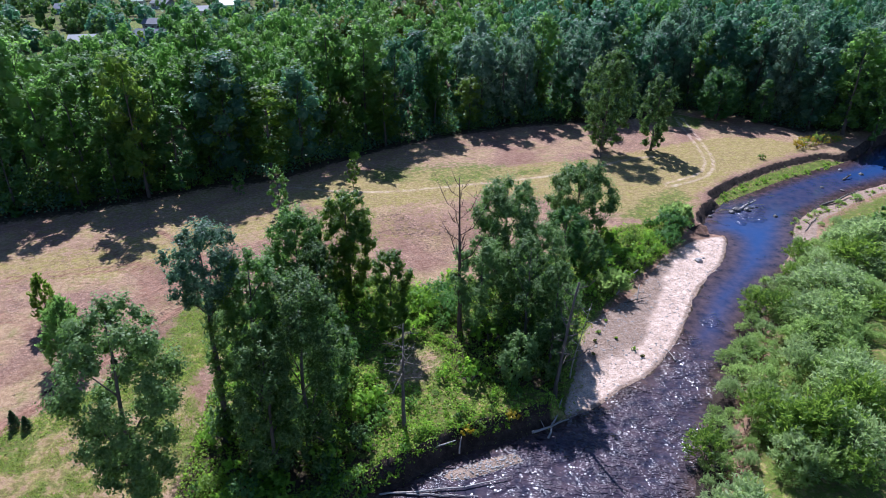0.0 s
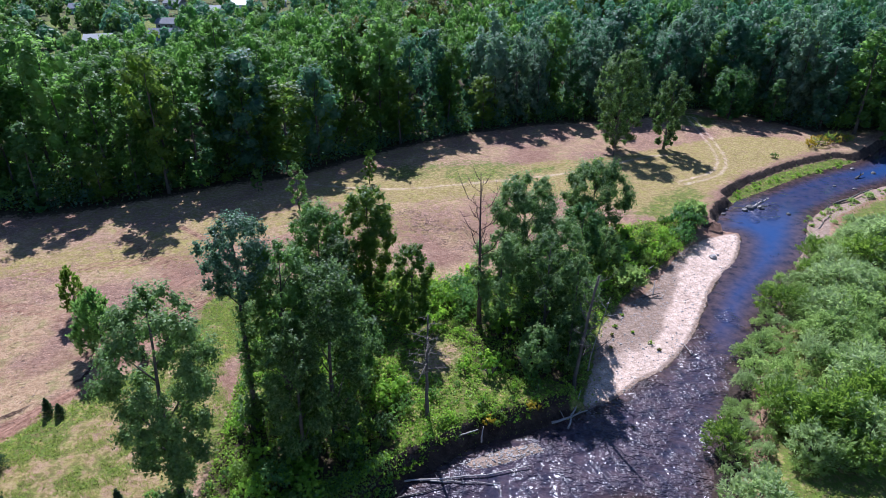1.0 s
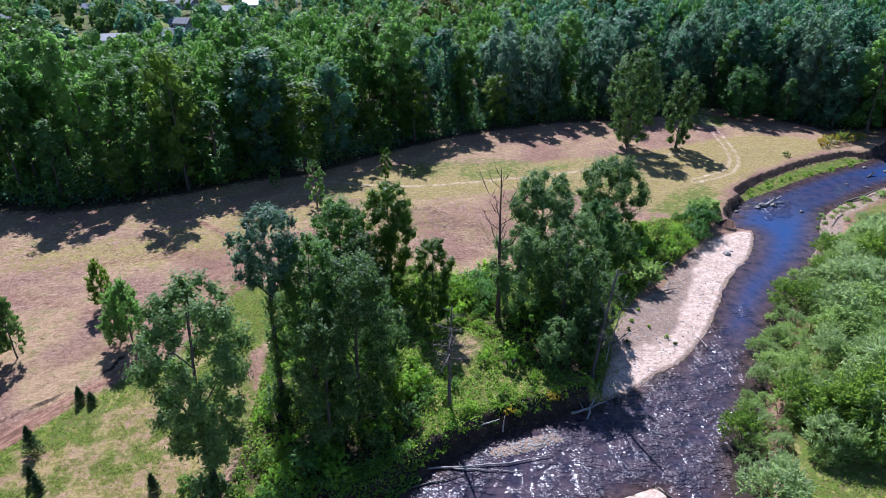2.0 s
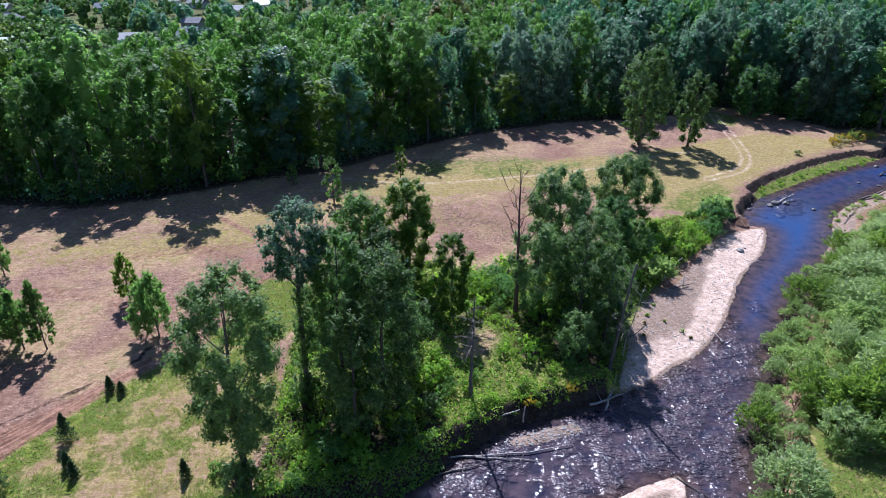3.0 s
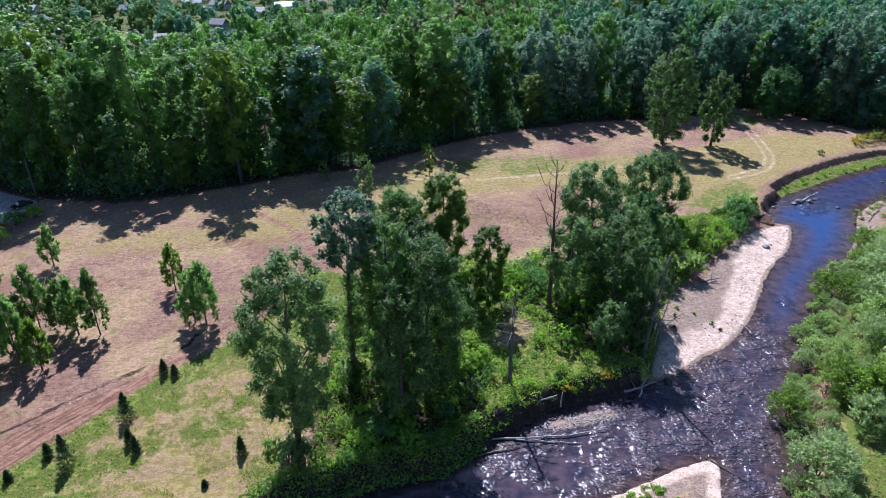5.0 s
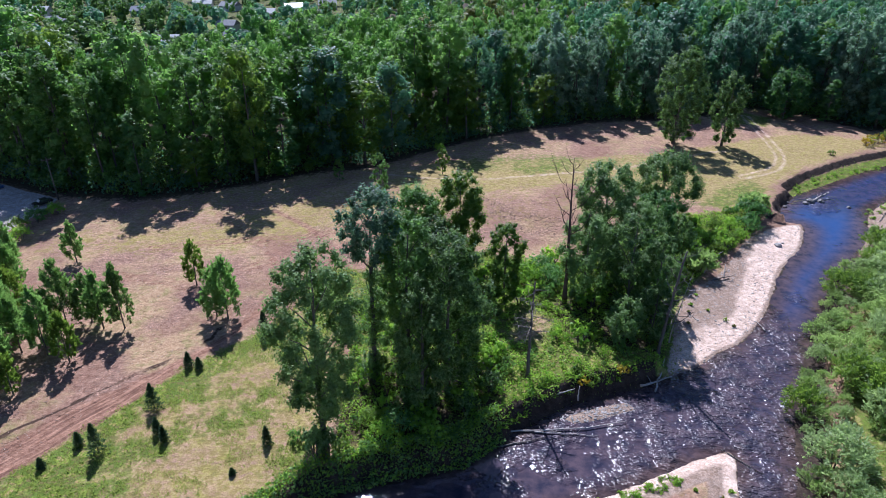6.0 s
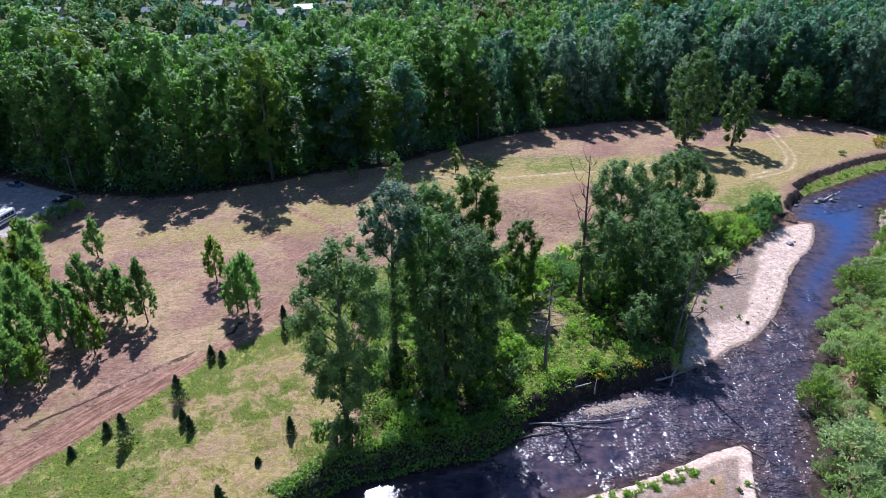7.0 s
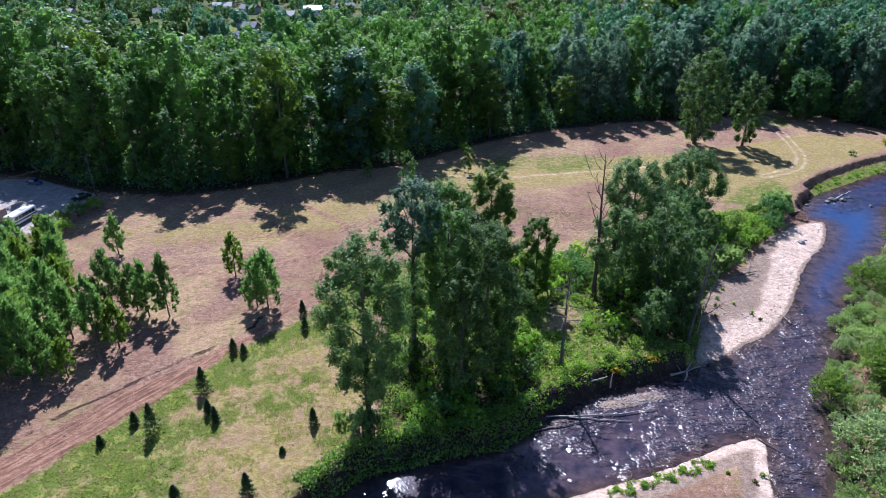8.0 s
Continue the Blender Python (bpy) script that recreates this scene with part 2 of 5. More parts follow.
def water_material():
    m, N, L = material("river_water")
    nt = m.node_tree
    pos = position(nt)
    a = N.new("ShaderNodeAttribute")
    a.attribute_name = "flow"
    s = N.new("ShaderNodeSeparateColor")
    L.new(a.outputs["Color"], s.inputs[0])
    mp = N.new("ShaderNodeMapping")
    mp.vector_type = "TEXTURE"
    mp.inputs["Rotation"].default_value = (0, 0, radians(-25))
    mp.inputs["Scale"].default_value = (1.25, 0.72, 1.0)
    L.new(pos, mp.inputs["Vector"])
    r1 = noise_tex(nt, 1.75, 1, 0.5, mp.outputs[0], 0.6)
    r2 = noise_tex(nt, 0.33, 2, 0.5, mp.outputs[0], 0.4)
    calm = noise_tex(nt, 0.22, 3, 0.5, pos)
    rough_share = maths(nt, "ADD", s.outputs[0], maths(nt, "MULTIPLY", maths(nt, "SUBTRACT", calm, 0.57), 3.4), True)
    h = maths(nt, "ADD", maths(nt, "MULTIPLY", r1, 1.0), maths(nt, "MULTIPLY", r2, 0.7))
    h = maths(nt, "MULTIPLY", h, maths(nt, "ADD", maths(nt, "MULTIPLY", rough_share, 1.9), 0.03))
    p = N.new("ShaderNodeBsdfPrincipled")
    bed = mixer(nt, (0.026, 0.018, 0.018), (0.090, 0.056, 0.050), ramp(nt, noise_tex(nt, 0.5, 5, 0.65, pos), 0.35, 0.65))
    # Upstream blue: the sky's reflection is put into the base colour.
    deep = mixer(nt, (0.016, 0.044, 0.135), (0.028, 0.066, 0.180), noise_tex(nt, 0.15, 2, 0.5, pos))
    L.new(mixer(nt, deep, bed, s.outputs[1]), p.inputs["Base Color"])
    p.inputs["Roughness"].default_value, p.inputs["IOR"].default_value = 0.06, 1.333
    L.new(maths(nt, "ADD", maths(nt, "MULTIPLY", rough_share, 0.33), 0.06), p.inputs["Roughness"])
    L.new(bump(nt, h, 1.0, 0.31), p.inputs["Normal"])
    put_out(m, p.outputs[0])
    return m


GROUND, WATER = ground_material(), water_material()

# ---- mesh tools ----
def fast_mesh(name, verts, per):
    """A mesh of separate faces, each of `per` consecutive vertices."""
    verts = np.asarray(verts, dtype=np.float32).reshape(-1, 3)
    n = len(verts)
    me = bpy.data.meshes.new(name)
    me.vertices.add(n)
    me.vertices.foreach_set("co", verts.ravel())
    me.loops.add(n)
    me.loops.foreach_set("vertex_index", np.arange(n, dtype=np.int32))
    me.polygons.add(n // per)
    me.polygons.foreach_set("loop_start", np.arange(0, n, per, dtype=np.int32))
    me.update(calc_edges=True)
    return me


def sheet_mesh(name, xs, ys, zz):
    """A grid sheet over the lines xs and ys with heights zz[j, i]."""
    nx, ny = len(xs), len(ys)
    gx, gy = np.meshgrid(xs, ys)
    me = bpy.data.meshes.new(name)
    me.vertices.add(nx * ny)
    me.vertices.foreach_set("co", np.stack([gx, gy, zz], -1).astype(np.float32).ravel())
    i, j = np.meshgrid(np.arange(nx - 1), np.arange(ny - 1))
    k = (j * nx + i).ravel()
    quads = np.stack([k, k + 1, k + 1 + nx, k + nx], -1).astype(np.int32)
    me.loops.add(quads.size)
    me.loops.foreach_set("vertex_index", quads.ravel())
    me.polygons.add(len(quads))
    me.polygons.foreach_set("loop_start", np.arange(0, quads.size, 4, dtype=np.int32))
    me.update(calc_edges=True)
    me.shade_smooth()
    return me


def colour_layer(me, name, r, g, b):
    a = me.color_attributes.new(name, "FLOAT_COLOR", "POINT")
    a.data.foreach_set("color", np.stack([r, g, b, np.ones_like(r)], -1).astype(np.float32).ravel())


def tubes(paths, sides=6):
    """Tapered tubes: each path is a list of (point, radius). Returns vertices and faces."""
    V, Fc = [], []
    for path in paths:
        start = len(V)
        pts = [Vector(p) for p, _ in path]
        for i, (p, r) in enumerate(path):
            d = (pts[min(i + 1, len(pts) - 1)] - pts[max(i - 1, 0)]).normalized()
            u = d.orthogonal().normalized()
            w = d.cross(u)
            for k in range(sides):
                a = 2 * math.pi * k / sides
                V.append(pts[i] + (u * math.cos(a) + w * math.sin(a)) * r)
        for i in range(len(path) - 1):
            for k in range(sides):
                k2 = (k + 1) % sides
                b = start + i * sides
                Fc.append((b + k, b + k2, b + k2 + sides, b + k + sides))
        Fc.append(tuple(start + k for k in reversed(range(sides))))
        Fc.append(tuple(start + (len(path) - 1) * sides + k for k in range(sides)))
    return V, Fc


def poly_mesh(name, V, Fc, smooth=True):
    me = bpy.data.meshes.new(name)
    me.from_pydata([tuple(v) for v in V], [], Fc)
    me.update()
    if smooth:
        me.shade_smooth()
    return me


def add_mesh(name, me, mat, parent=None, label=""):
    ob = new(name, me)
    if mat is not None and not me.materials:
        me.materials.append(mat)
    if parent is not None:
        ob.parent = parent
    if label:
        ob["label"] = label
    return ob


def part(name, bm, mat, parent=None, label=""):
    me = bpy.data.meshes.new(name)
    bm.to_mesh(me)
    bm.free()
    return add_mesh(name, me, mat, parent, label)


def box_bm(sx, sy, sz, centre=(0, 0, 0), bevel=0.0, bm=None):
    bm = bm or bmesh.new()
    r = bmesh.ops.create_cube(bm, size=1, matrix=Matrix.Translation(centre) @ Matrix.Diagonal((sx, sy, sz, 1)))
    if bevel:
        es = list({e for v in r["verts"] for e in v.link_edges})
        bmesh.ops.bevel(bm, geom=es, offset=bevel, segments=2, affect="EDGES")
    return bm


def leaves(rng, c, size, long=1.3, up=0.35, quad=True, out=None, hold=0.8):
    """Leaf sprays at the centres c: kites (or triangles) of the given size that lie every way, with a lean towards lying flat, or towards facing outwards."""
    n = len(c)
    nrm = rng.normal(size=(n, 3))
    nrm /= np.linalg.norm(nrm, axis=1)[:, None]
    if out is None:
        nrm[:, 2] = np.abs(nrm[:, 2]) + up * 0.5
    else:
        nrm = nrm * 0.7 + out * hold
        nrm[:, 2] += up * 0.5
    nrm /= np.linalg.norm(nrm, axis=1)[:, None]
    t = rng.normal(size=(n, 3))
    u = np.cross(nrm, t)
    u /= np.linalg.norm(u, axis=1)[:, None]
    v = np.cross(nrm, u)
    s = size * rng.uniform(0.6, 1.35, n)[:, None]
    a, b = u * s * 0.5 * long, v * s * 0.5
    if quad:
        return np.stack([c - a, c - 0.15 * a + b, c + a, c - 0.15 * a - b], 1).reshape(-1, 3), 4
    return np.stack([c - a, c + 0.6 * a + b, c + 0.4 * a - b * 1.2], 1).reshape(-1, 3), 3


def plumes(rng, p, size, h, long=3.0, rise=0.5, stray=0.38):
    """Slender sprays that rise and fan out from the plant's middle."""
    d = p * np.array([1, 1, 0.15])
    d /= np.linalg.norm(d, axis=1)[:, None] + 0.3
    d[:, 2] = rise + 0.5
    d += rng.normal(size=d.shape) * stray
    d /= np.linalg.norm(d, axis=1)[:, None]
    w = np.cross(d, rng.normal(size=d.shape))
    w /= np.linalg.norm(w, axis=1)[:, None]
    s = size * rng.uniform(0.6, 1.4, len(p))[:, None]
    return np.stack([p - d * s * long * 0.5, p + d * s * long * 0.5, p + w * s * 0.9 + d * s * 0.1], 1).reshape(-1, 3), 3


def crown_clumps(rng, h, R, base, top_shape, n, big=1.0):
    """Clump centres and radii in a crown: base is the height at which leaves begin, as a share of h."""
    out = []
    for i in range(n):
        u = ((i + rng.uniform(0.1, 0.9)) / n) ** 0.9
        prof = math.sqrt(max(0.0, 1 - ((u - top_shape) / (1.04 - top_shape)) ** 2)) if u > top_shape else 0.62 + 0.38 * (u / max(top_shape, 0.01))
        if top_shape < 0.3:
            prof = min(1.0, 0.58 + 2.2 * u) * (1 - u) ** 0.52 + 0.07
        rr = R * prof
        rc = R * big * rng.uniform(0.20, 0.38) * (0.65 + 0.35 * prof)
        ang = i * 2.39996 + rng.uniform(-0.5, 0.5)
        d = max(0.0, rr - rc * 0.6) * rng.uniform(0.6, 1.2)
        out.append((np.array([math.cos(ang) * d, math.sin(ang) * d, h * (base + (1 - base) * u * 0.97)]), rc))
    return out


def leaf_points(rng, clumps, n, tall=1.0, per=11, rise=0.35, shell=0.75, reach=1.3):
    """Leaf centres strung along twigs that fan out and upwards from the middle of each clump, and the way outwards at each."""
    w = np.array([r ** 2 for _, r in clumps])
    m = max(1, n // per)
    pick = rng.choice(len(clumps), m, p=w / w.sum())
    centres = np.array([c for c, _ in clumps])
    side = centres - centres.mean(0)
    side /= np.linalg.norm(side, axis=1).max() + 1e-6
    c = centres[pick]
    r = np.array([r for _, r in clumps])[pick]
    d = rng.normal(size=(m, 3))
    d /= np.linalg.norm(d, axis=1)[:, None]
    d[:, 2] = d[:, 2] * tall + rise
    far = r * rng.uniform(0.6, reach, m)
    t = rng.uniform(0.12, 1.0, (m, per)) ** shell
    p = c[:, None] + d[:, None] * (far[:, None] * t)[..., None] + rng.normal(size=(m, per, 3)) * (r * 0.11)[:, None, None]
    return p.reshape(-1, 3), np.repeat(d + 0.7 * side[pick], per, axis=0)


CORE = []
for level in (1, 2):
    unit = bmesh.new()
    bmesh.ops.create_icosphere(unit, subdivisions=level, radius=1)
    CORE.append(np.array([[v.co[:] for v in f.verts] for f in unit.faces]))
    unit.free()


def cores(rng, clumps, share, tall=1.0, fine=0):
    """The dense inner foliage of the clumps: ragged, leaf-sized facets that close the crown to the light."""
    c, r = np.array([c for c, _ in clumps]), np.array([r for _, r in clumps])
    rough = rng.uniform(0.72, 1.12, (len(c), len(CORE[fine]), 3, 1))
    return (c[:, None, None] + CORE[fine][None] * np.array([1, 1, tall]) * rough * (r * share)[:, None, None, None]).reshape(-1, 3)


def bend(lean, h):
    return lambda z: (lean[0] * (z / h) ** 1.4, lean[1] * (z / h) ** 1.4)


def trunk_mesh(rng, h, r0, clumps, lean, limbs, top=0.93):
    f = bend(lean, h)
    path = []
    for k in range(8):
        z = h * top * k / 7
        path.append(((f(z)[0] + rng.uniform(-.4, .4) * r0 * (k > 0), f(z)[1] + rng.uniform(-.4, .4) * r0 * (k > 0), z - (0.5 if k == 0 else 0)), r0 * (1.35 if k == 0 else 1) * (1 - 0.88 * k / 7)))
    paths = [path]
    order = rng.permutation(len(clumps))[:limbs]
    for i in order:
        c, rc = clumps[i]
        z0 = max(h * 0.12, c[2] - 0.9 * math.hypot(c[0], c[1]) - rc * 0.6)
        b = (f(z0)[0], f(z0)[1], z0)
        mid = tuple(0.5 * (b[j] + c[j]) + (0.3 if j == 2 else 0) for j in range(3))
        r = r0 * 0.33 * (1 - 0.6 * z0 / h)
        paths.append([(b, r), (mid, r * 0.7), (tuple(c), r * 0.25)])
    V, Fc = tubes(paths, 6)
    return poly_mesh("trunk", V, Fc)


def build_tree(name, seed, h, R, base, mat, n, size, shape=0.5, clumps=26, lean=(0, 0), quad=True, r0=None, limbs=12, tall=1.0, bark=None, fine=1.0, plume=False, ivy=None, shell=0.75, big=1.0, core=0.0):
    """A tree as one thing: an Empty at its foot, a trunk with limbs, and a crown of many leaf sprays."""
    rng = np.random.default_rng(seed)
    root = new(name)
    cl = crown_clumps(rng, h, R, base, shape, clumps, big)
    f = bend(lean, h)
    cl = [(c + np.array([*f(max(c[2], 0.01)), 0]), r * fine) for c, r in cl]
    add_mesh("trunk", trunk_mesh(rng, h, r0 or 0.016 * h, cl, lean, limbs), bark or BARK, root)
    pts, out = leaf_points(rng, cl, n, tall, shell=shell, reach=1.15 if shell < 0.5 else 1.3)
    pts, out = pts[pts[:, 2] > 0.25], out[pts[:, 2] > 0.25]
    V, per = plumes(rng, pts, size, h) if plume else leaves(rng, pts, size, quad=quad, out=out)
    if core:
        V = np.concatenate([V, cores(rng, cl, core, tall)])
    add_mesh("crown", fast_mesh("crown", V, per), mat, root)
    if ivy:
        share, thick = ivy
        k = int(h * share * 1.3)
        col = [(np.array([*f(h * share * (i + 0.3) / k), h * share * (i + 0.3) / k]) + np.append(rng.normal(size=2) * thick * 0.3, 0), thick * rng.uniform(0.6, 1.1)) for i in range(k)]
        V, per = leaves(rng, leaf_points(rng, col, k * 150)[0], 0.26, quad=False)
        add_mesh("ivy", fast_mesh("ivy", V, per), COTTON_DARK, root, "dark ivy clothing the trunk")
    return root


def smooth(a, b, x):
    t = np.clip((x - a) / (b - a), 0, 1)
    return t * t * (3 - 2 * t)


def distance(px, py, pts, closed=True):
    """Signed distance to a polygon (below 0 inside), or the plain distance to a line."""
    best = np.full(px.shape, 1e9)
    inside = np.zeros(px.shape, bool)
    n = len(pts)
    for i in range(n if closed else n - 1):
        (x0, y0), (x1, y1) = pts[i], pts[(i + 1) % n]
        dx, dy = x1 - x0, y1 - y0
        t = np.clip(((px - x0) * dx + (py - y0) * dy) / (dx * dx + dy * dy + 1e-9), 0, 1)
        best = np.minimum(best, np.hypot(px - x0 - t * dx, py - y0 - t * dy))
        if closed and dy != 0:
            inside ^= ((y0 > py) != (y1 > py)) & (px < dx * (py - y0) / dy + x0)
    return np.where(inside, -best, best) if closed else best


def rounded(pts, steps=4, closed=False):
    """A smooth line through a few points."""
    n, out = len(pts), []
    P = [Vector((*p, 0)) for p in pts]
    for i in range(n if closed else n - 1):
        a, b, c, d = (P[(i + k) % n] if closed else P[min(max(i + k, 0), n - 1)] for k in (-1, 0, 1, 2))
        for s in range(steps):
            t = s / steps
            q = 0.5 * (2 * b + (c - a) * t + (2 * a - 5 * b + 4 * c - d) * t * t + (3 * b - a - 3 * c + d) * t ** 3)
            out.append((q.x, q.y))
    if not closed:
        out.append(pts[-1])
    return out


HASH = np.random.default_rng(2).uniform(-1, 1, (256, 256))


def wobble(x, y, s, seed=0.0):
    """Smooth noise between about -1 and 1, in three octaves."""
    total, f, w = 0.0, s / 3.0, 1.0
    for k in range(3):
        u, v = np.asarray(x) * f + 17.3 * seed + 31.7 * k, np.asarray(y) * f - 9.1 * seed + 12.9 * k
        u, v = 0.8 * u + 0.6 * v, 0.8 * v - 0.6 * u
        i, j = np.floor(u).astype(int), np.floor(v).astype(int)
        a, b = u - i, v - j
        a, b = a * a * (3 - 2 * a), b * b * (3 - 2 * b)
        i0, i1, j0, j1 = i % 256, (i + 1) % 256, j % 256, (j + 1) % 256
        total = total + w * ((HASH[i0, j0] * (1 - a) + HASH[i1, j0] * a) * (1 - b) + (HASH[i0, j1] * (1 - a) + HASH[i1, j1] * a) * b)
        f, w = f * 2.1, w * 0.5
    return total / 1.25


# ---- the lie of the land ----
WATER_Z = -3.8
LEFT_BANK = rounded([(260, 235), (180, 207), (136, 190), (112, 171), (100, 165), (87, 157), (75, 148.5), (66, 142), (59.5, 134), (57.5, 128), (61, 125), (55.3, 113), (48.3, 104.6), (41.9, 93.4), (37, 85.4), (30.5, 78.3), (26.4, 75.7), (22, 71.8), (13, 67.2), (2.3, 63), (-5, 58.1), (-9.3, 54.4), (-14.9, 49.5), (-22.3, 47.3), (-31.5, 44.0), (-36, 38.5), (-48, 22), (-70, -10), (-90, -50)])
RIGHT_BANK = rounded([(20, -60), (14, 0), (22, 30), (26, 43.5), (29, 51.5), (31.8, 59), (36, 67), (41, 77), (46.5, 85.5), (52.4, 95), (59.5, 104.5), (67.5, 113), (74, 122.8), (80.5, 134), (89.3, 141), (100, 148.5), (114, 155.8), (150, 172), (200, 190), (265, 210)])
RIVER = LEFT_BANK + RIGHT_BANK
ISLAND = rounded([(21.2, 53.9), (13.1, 50.8), (4.7, 46.3), (-5.9, 42), (-18, 36), (-30, 22), (-40, 0), (-40, -50), (5, -50), (8, 0), (16, 30), (19.1, 43.3), (20.6, 49.2)], 3, True)
GRAVEL_BAR = rounded([(61, 125), (55.3, 113), (48.3, 104.6), (41.9, 93.4), (37, 85.4), (30.5, 78.3), (26.4, 75.7), (20, 69), (17.2, 70), (20.3, 79.4), (22.5, 86.7), (26.7, 93.3), (32.9, 98.6), (37.5, 104.5), (45.1, 115.6), (54.6, 123.1)], 3, True)
LEDGE = [(66, 142), (75, 148.5), (87, 157), (100, 165), (112, 171), (106, 172), (96, 167.5), (85, 161), (73, 152), (65, 144)]
FOREST_EDGE = [(-400, 160), (-180, 146), (-140, 143), (-118, 133), (-96, 131), (-83, 136), (-70, 143), (-57, 151), (-42, 156), (-27, 170), (-17, 179), (8, 195), (28, 203), (47, 205), (66, 211), (78, 221), (92, 217), (101, 206), (110, 195), (135, 197), (180, 216), (260, 245), (420, 300)]
LOT = [(-123, 100), (-116, 108), (-114.6, 119), (-115, 129), (-128, 135), (-137, 139.5), (-146, 138), (-190, 132), (-190, 90)]


SHOAL = [(-1, 59.6), (4, 62), (9.5, 63.5), (11, 61.5), (6, 59.5), (1, 57.8)]


def within_of(x, y, poly, soft):
    return smooth(soft, -soft, distance(x, y, poly))


def plateau(y):
    return -0.6 - 0.010 * (np.clip(y, 40, 200) - 50) + 0.004 * np.clip(y - 260, 0, 200)


def river_distance(x, y):
    return np.maximum(distance(x, y, RIVER), -distance(x, y, ISLAND))


def land(x, y):
    """Height of the ground."""
    d = river_distance(x, y) + 0.5 * wobble(x, y, 0.9)
    isl, bar, led = distance(x, y, ISLAND), distance(x, y, GRAVEL_BAR), distance(x, y, LEDGE)
    right = (distance(x, y, RIGHT_BANK, False) < distance(x, y, LEFT_BANK, False)) & (isl > 0)
    low = WATER_Z + np.where(d > 0, np.minimum(0.11 * d, 1.2), np.maximum(0.25 * d, -1.2))
    far_from_bar = np.maximum(np.minimum(np.minimum(bar, d), led), 0)
    width = np.where(right, 12.0, np.where((bar < d - 0.5) & (bar < led), 6.5, 1.9))
    rise = smooth(0, 1, np.minimum(far_from_bar, isl.clip(0) + 0) / width)
    rise = np.where(isl < 0, 0, rise)
    top = plateau(y) + np.where(right, -0.9, 0.0)
    z = low + rise * (top - low)
    z = np.maximum(z, WATER_Z - 0.5 + 0.74 * within_of(x, y, SHOAL, 1.6) + 0.07 * wobble(x, y, 1.7))
    dry = smooth(2, 6, d)
    z = z + dry * (0.10 * wobble(x, y, 0.8) + 0.16 * wobble(x, y, 0.21, 2.0) + 0.07 * wobble(x, y, 1.9, 4.0)) * np.where(isl < 0, 0.5, 1)
    ridge = np.exp(-((distance(x, y, TRACK_EDGE, False) - 0.6 * wobble(x, y, 0.5)) / 0.7) ** 2)
    return z + 0.18 * ridge * (0.6 + 0.4 * wobble(x, y, 1.3))


TRACK_EDGE = rounded([(-83, 37), (-75.5, 48.7), (-70.2, 54.5), (-65, 60.8), (-57.2, 69.5), (-55, 76)])
LANE = rounded([(-78, 36), (-72, 45), (-68, 51), (-61, 61), (-55, 70), (-51, 79), (-47, 90), (-42, 101), (-48, 113), (-60, 124)])
ROAD = rounded([(-42, 150), (-21, 146), (-4.6, 147.6), (16.6, 153), (31.4, 158), (49, 168), (60, 172)])
LOOP = rounded([(56, 150), (66, 156), (71, 164), (73.5, 174), (75.5, 190), (77, 208)])
xs = np.concatenate([-np.geomspace(3500, 330, 16), np.arange(-322, -164, 6.0), np.arange(-160, 136, 0.9), np.geomspace(137, 3500, 28)])
ys = np.concatenate([-np.geomspace(3500, 8, 22), np.arange(-4, 24, 2.5), np.arange(24, 214, 0.9), np.arange(216, 450, 6.0), np.geomspace(456, 3500, 20)])
GX, GY = np.meshgrid(xs, ys)
GZ = land(GX, GY)
floor_me = sheet_mesh("ground", xs, ys, GZ)
dR = river_distance(GX, GY)
barD, islD, ledD = distance(GX, GY, GRAVEL_BAR), distance(GX, GY, ISLAND), distance(GX, GY, LEDGE)
rightside = (distance(GX, GY, RIGHT_BANK, False) < distance(GX, GY, LEFT_BANK, False)) & (islD > 0) & (dR > 0)
LAWNS = [(-205, 352), (-176, 400), (-150, 412), (-228, 330), (-240, 392), (-130, 425), (-190, 300), (-215, 280)]
edge_y = np.interp(GX, [p[0] for p in FOREST_EDGE], [p[1] for p in FOREST_EDGE])


def within(d, soft=2.0):
    return smooth(soft, -soft, d)


def cover(*polys, soft=2.5):
    w = np.zeros(GX.shape)
    for p in polys:
        w = np.maximum(w, within(distance(GX, GY, p), soft))
    return w


near_green = [(-90, 20), (-73, 37), (-67, 49.5), (-62, 57), (-57, 66), (-51, 71.5), (-47, 78), (-44, 88), (-45, 97), (-33, 97), (-30, 86), (-36, 76), (-30, 60), (-34, 44), (-42, 28), (-60, 0)]
wood_green = [(-30, 42), (-10, 52), (2, 62), (13, 66.5), (20, 71), (22, 84), (28, 96), (38, 108), (50, 122), (54, 132), (44, 128), (34, 124), (22, 112), (10, 104), (-4, 100), (-12, 104), (-30, 102), (-34, 85)]
bare_patches = [(-8, 74), (-2, 73), (0, 80), (-5, 84)], [(-60, 50), (-54, 50), (-53, 55), (-58, 56)], [(-50, 60), (-44, 58), (-42, 66), (-48, 68)], [(-52, 34), (-40, 36), (-38, 47), (-44, 52), (-54, 44)], [(-40, 52), (-33, 54), (-34, 66), (-40, 62)]
far_grass = [(-22, 158), (-12, 146), (10, 143), (30, 140), (44, 128), (54, 132), (63, 146), (76, 158), (95, 171), (108, 178), (96, 188), (80, 188), (60, 178), (36, 168), (10, 162), (-10, 160)]
lawn_strip = [(-18, 156), (0, 155), (14, 159), (34, 168), (38, 163), (20, 156), (4, 151), (-14, 150)]
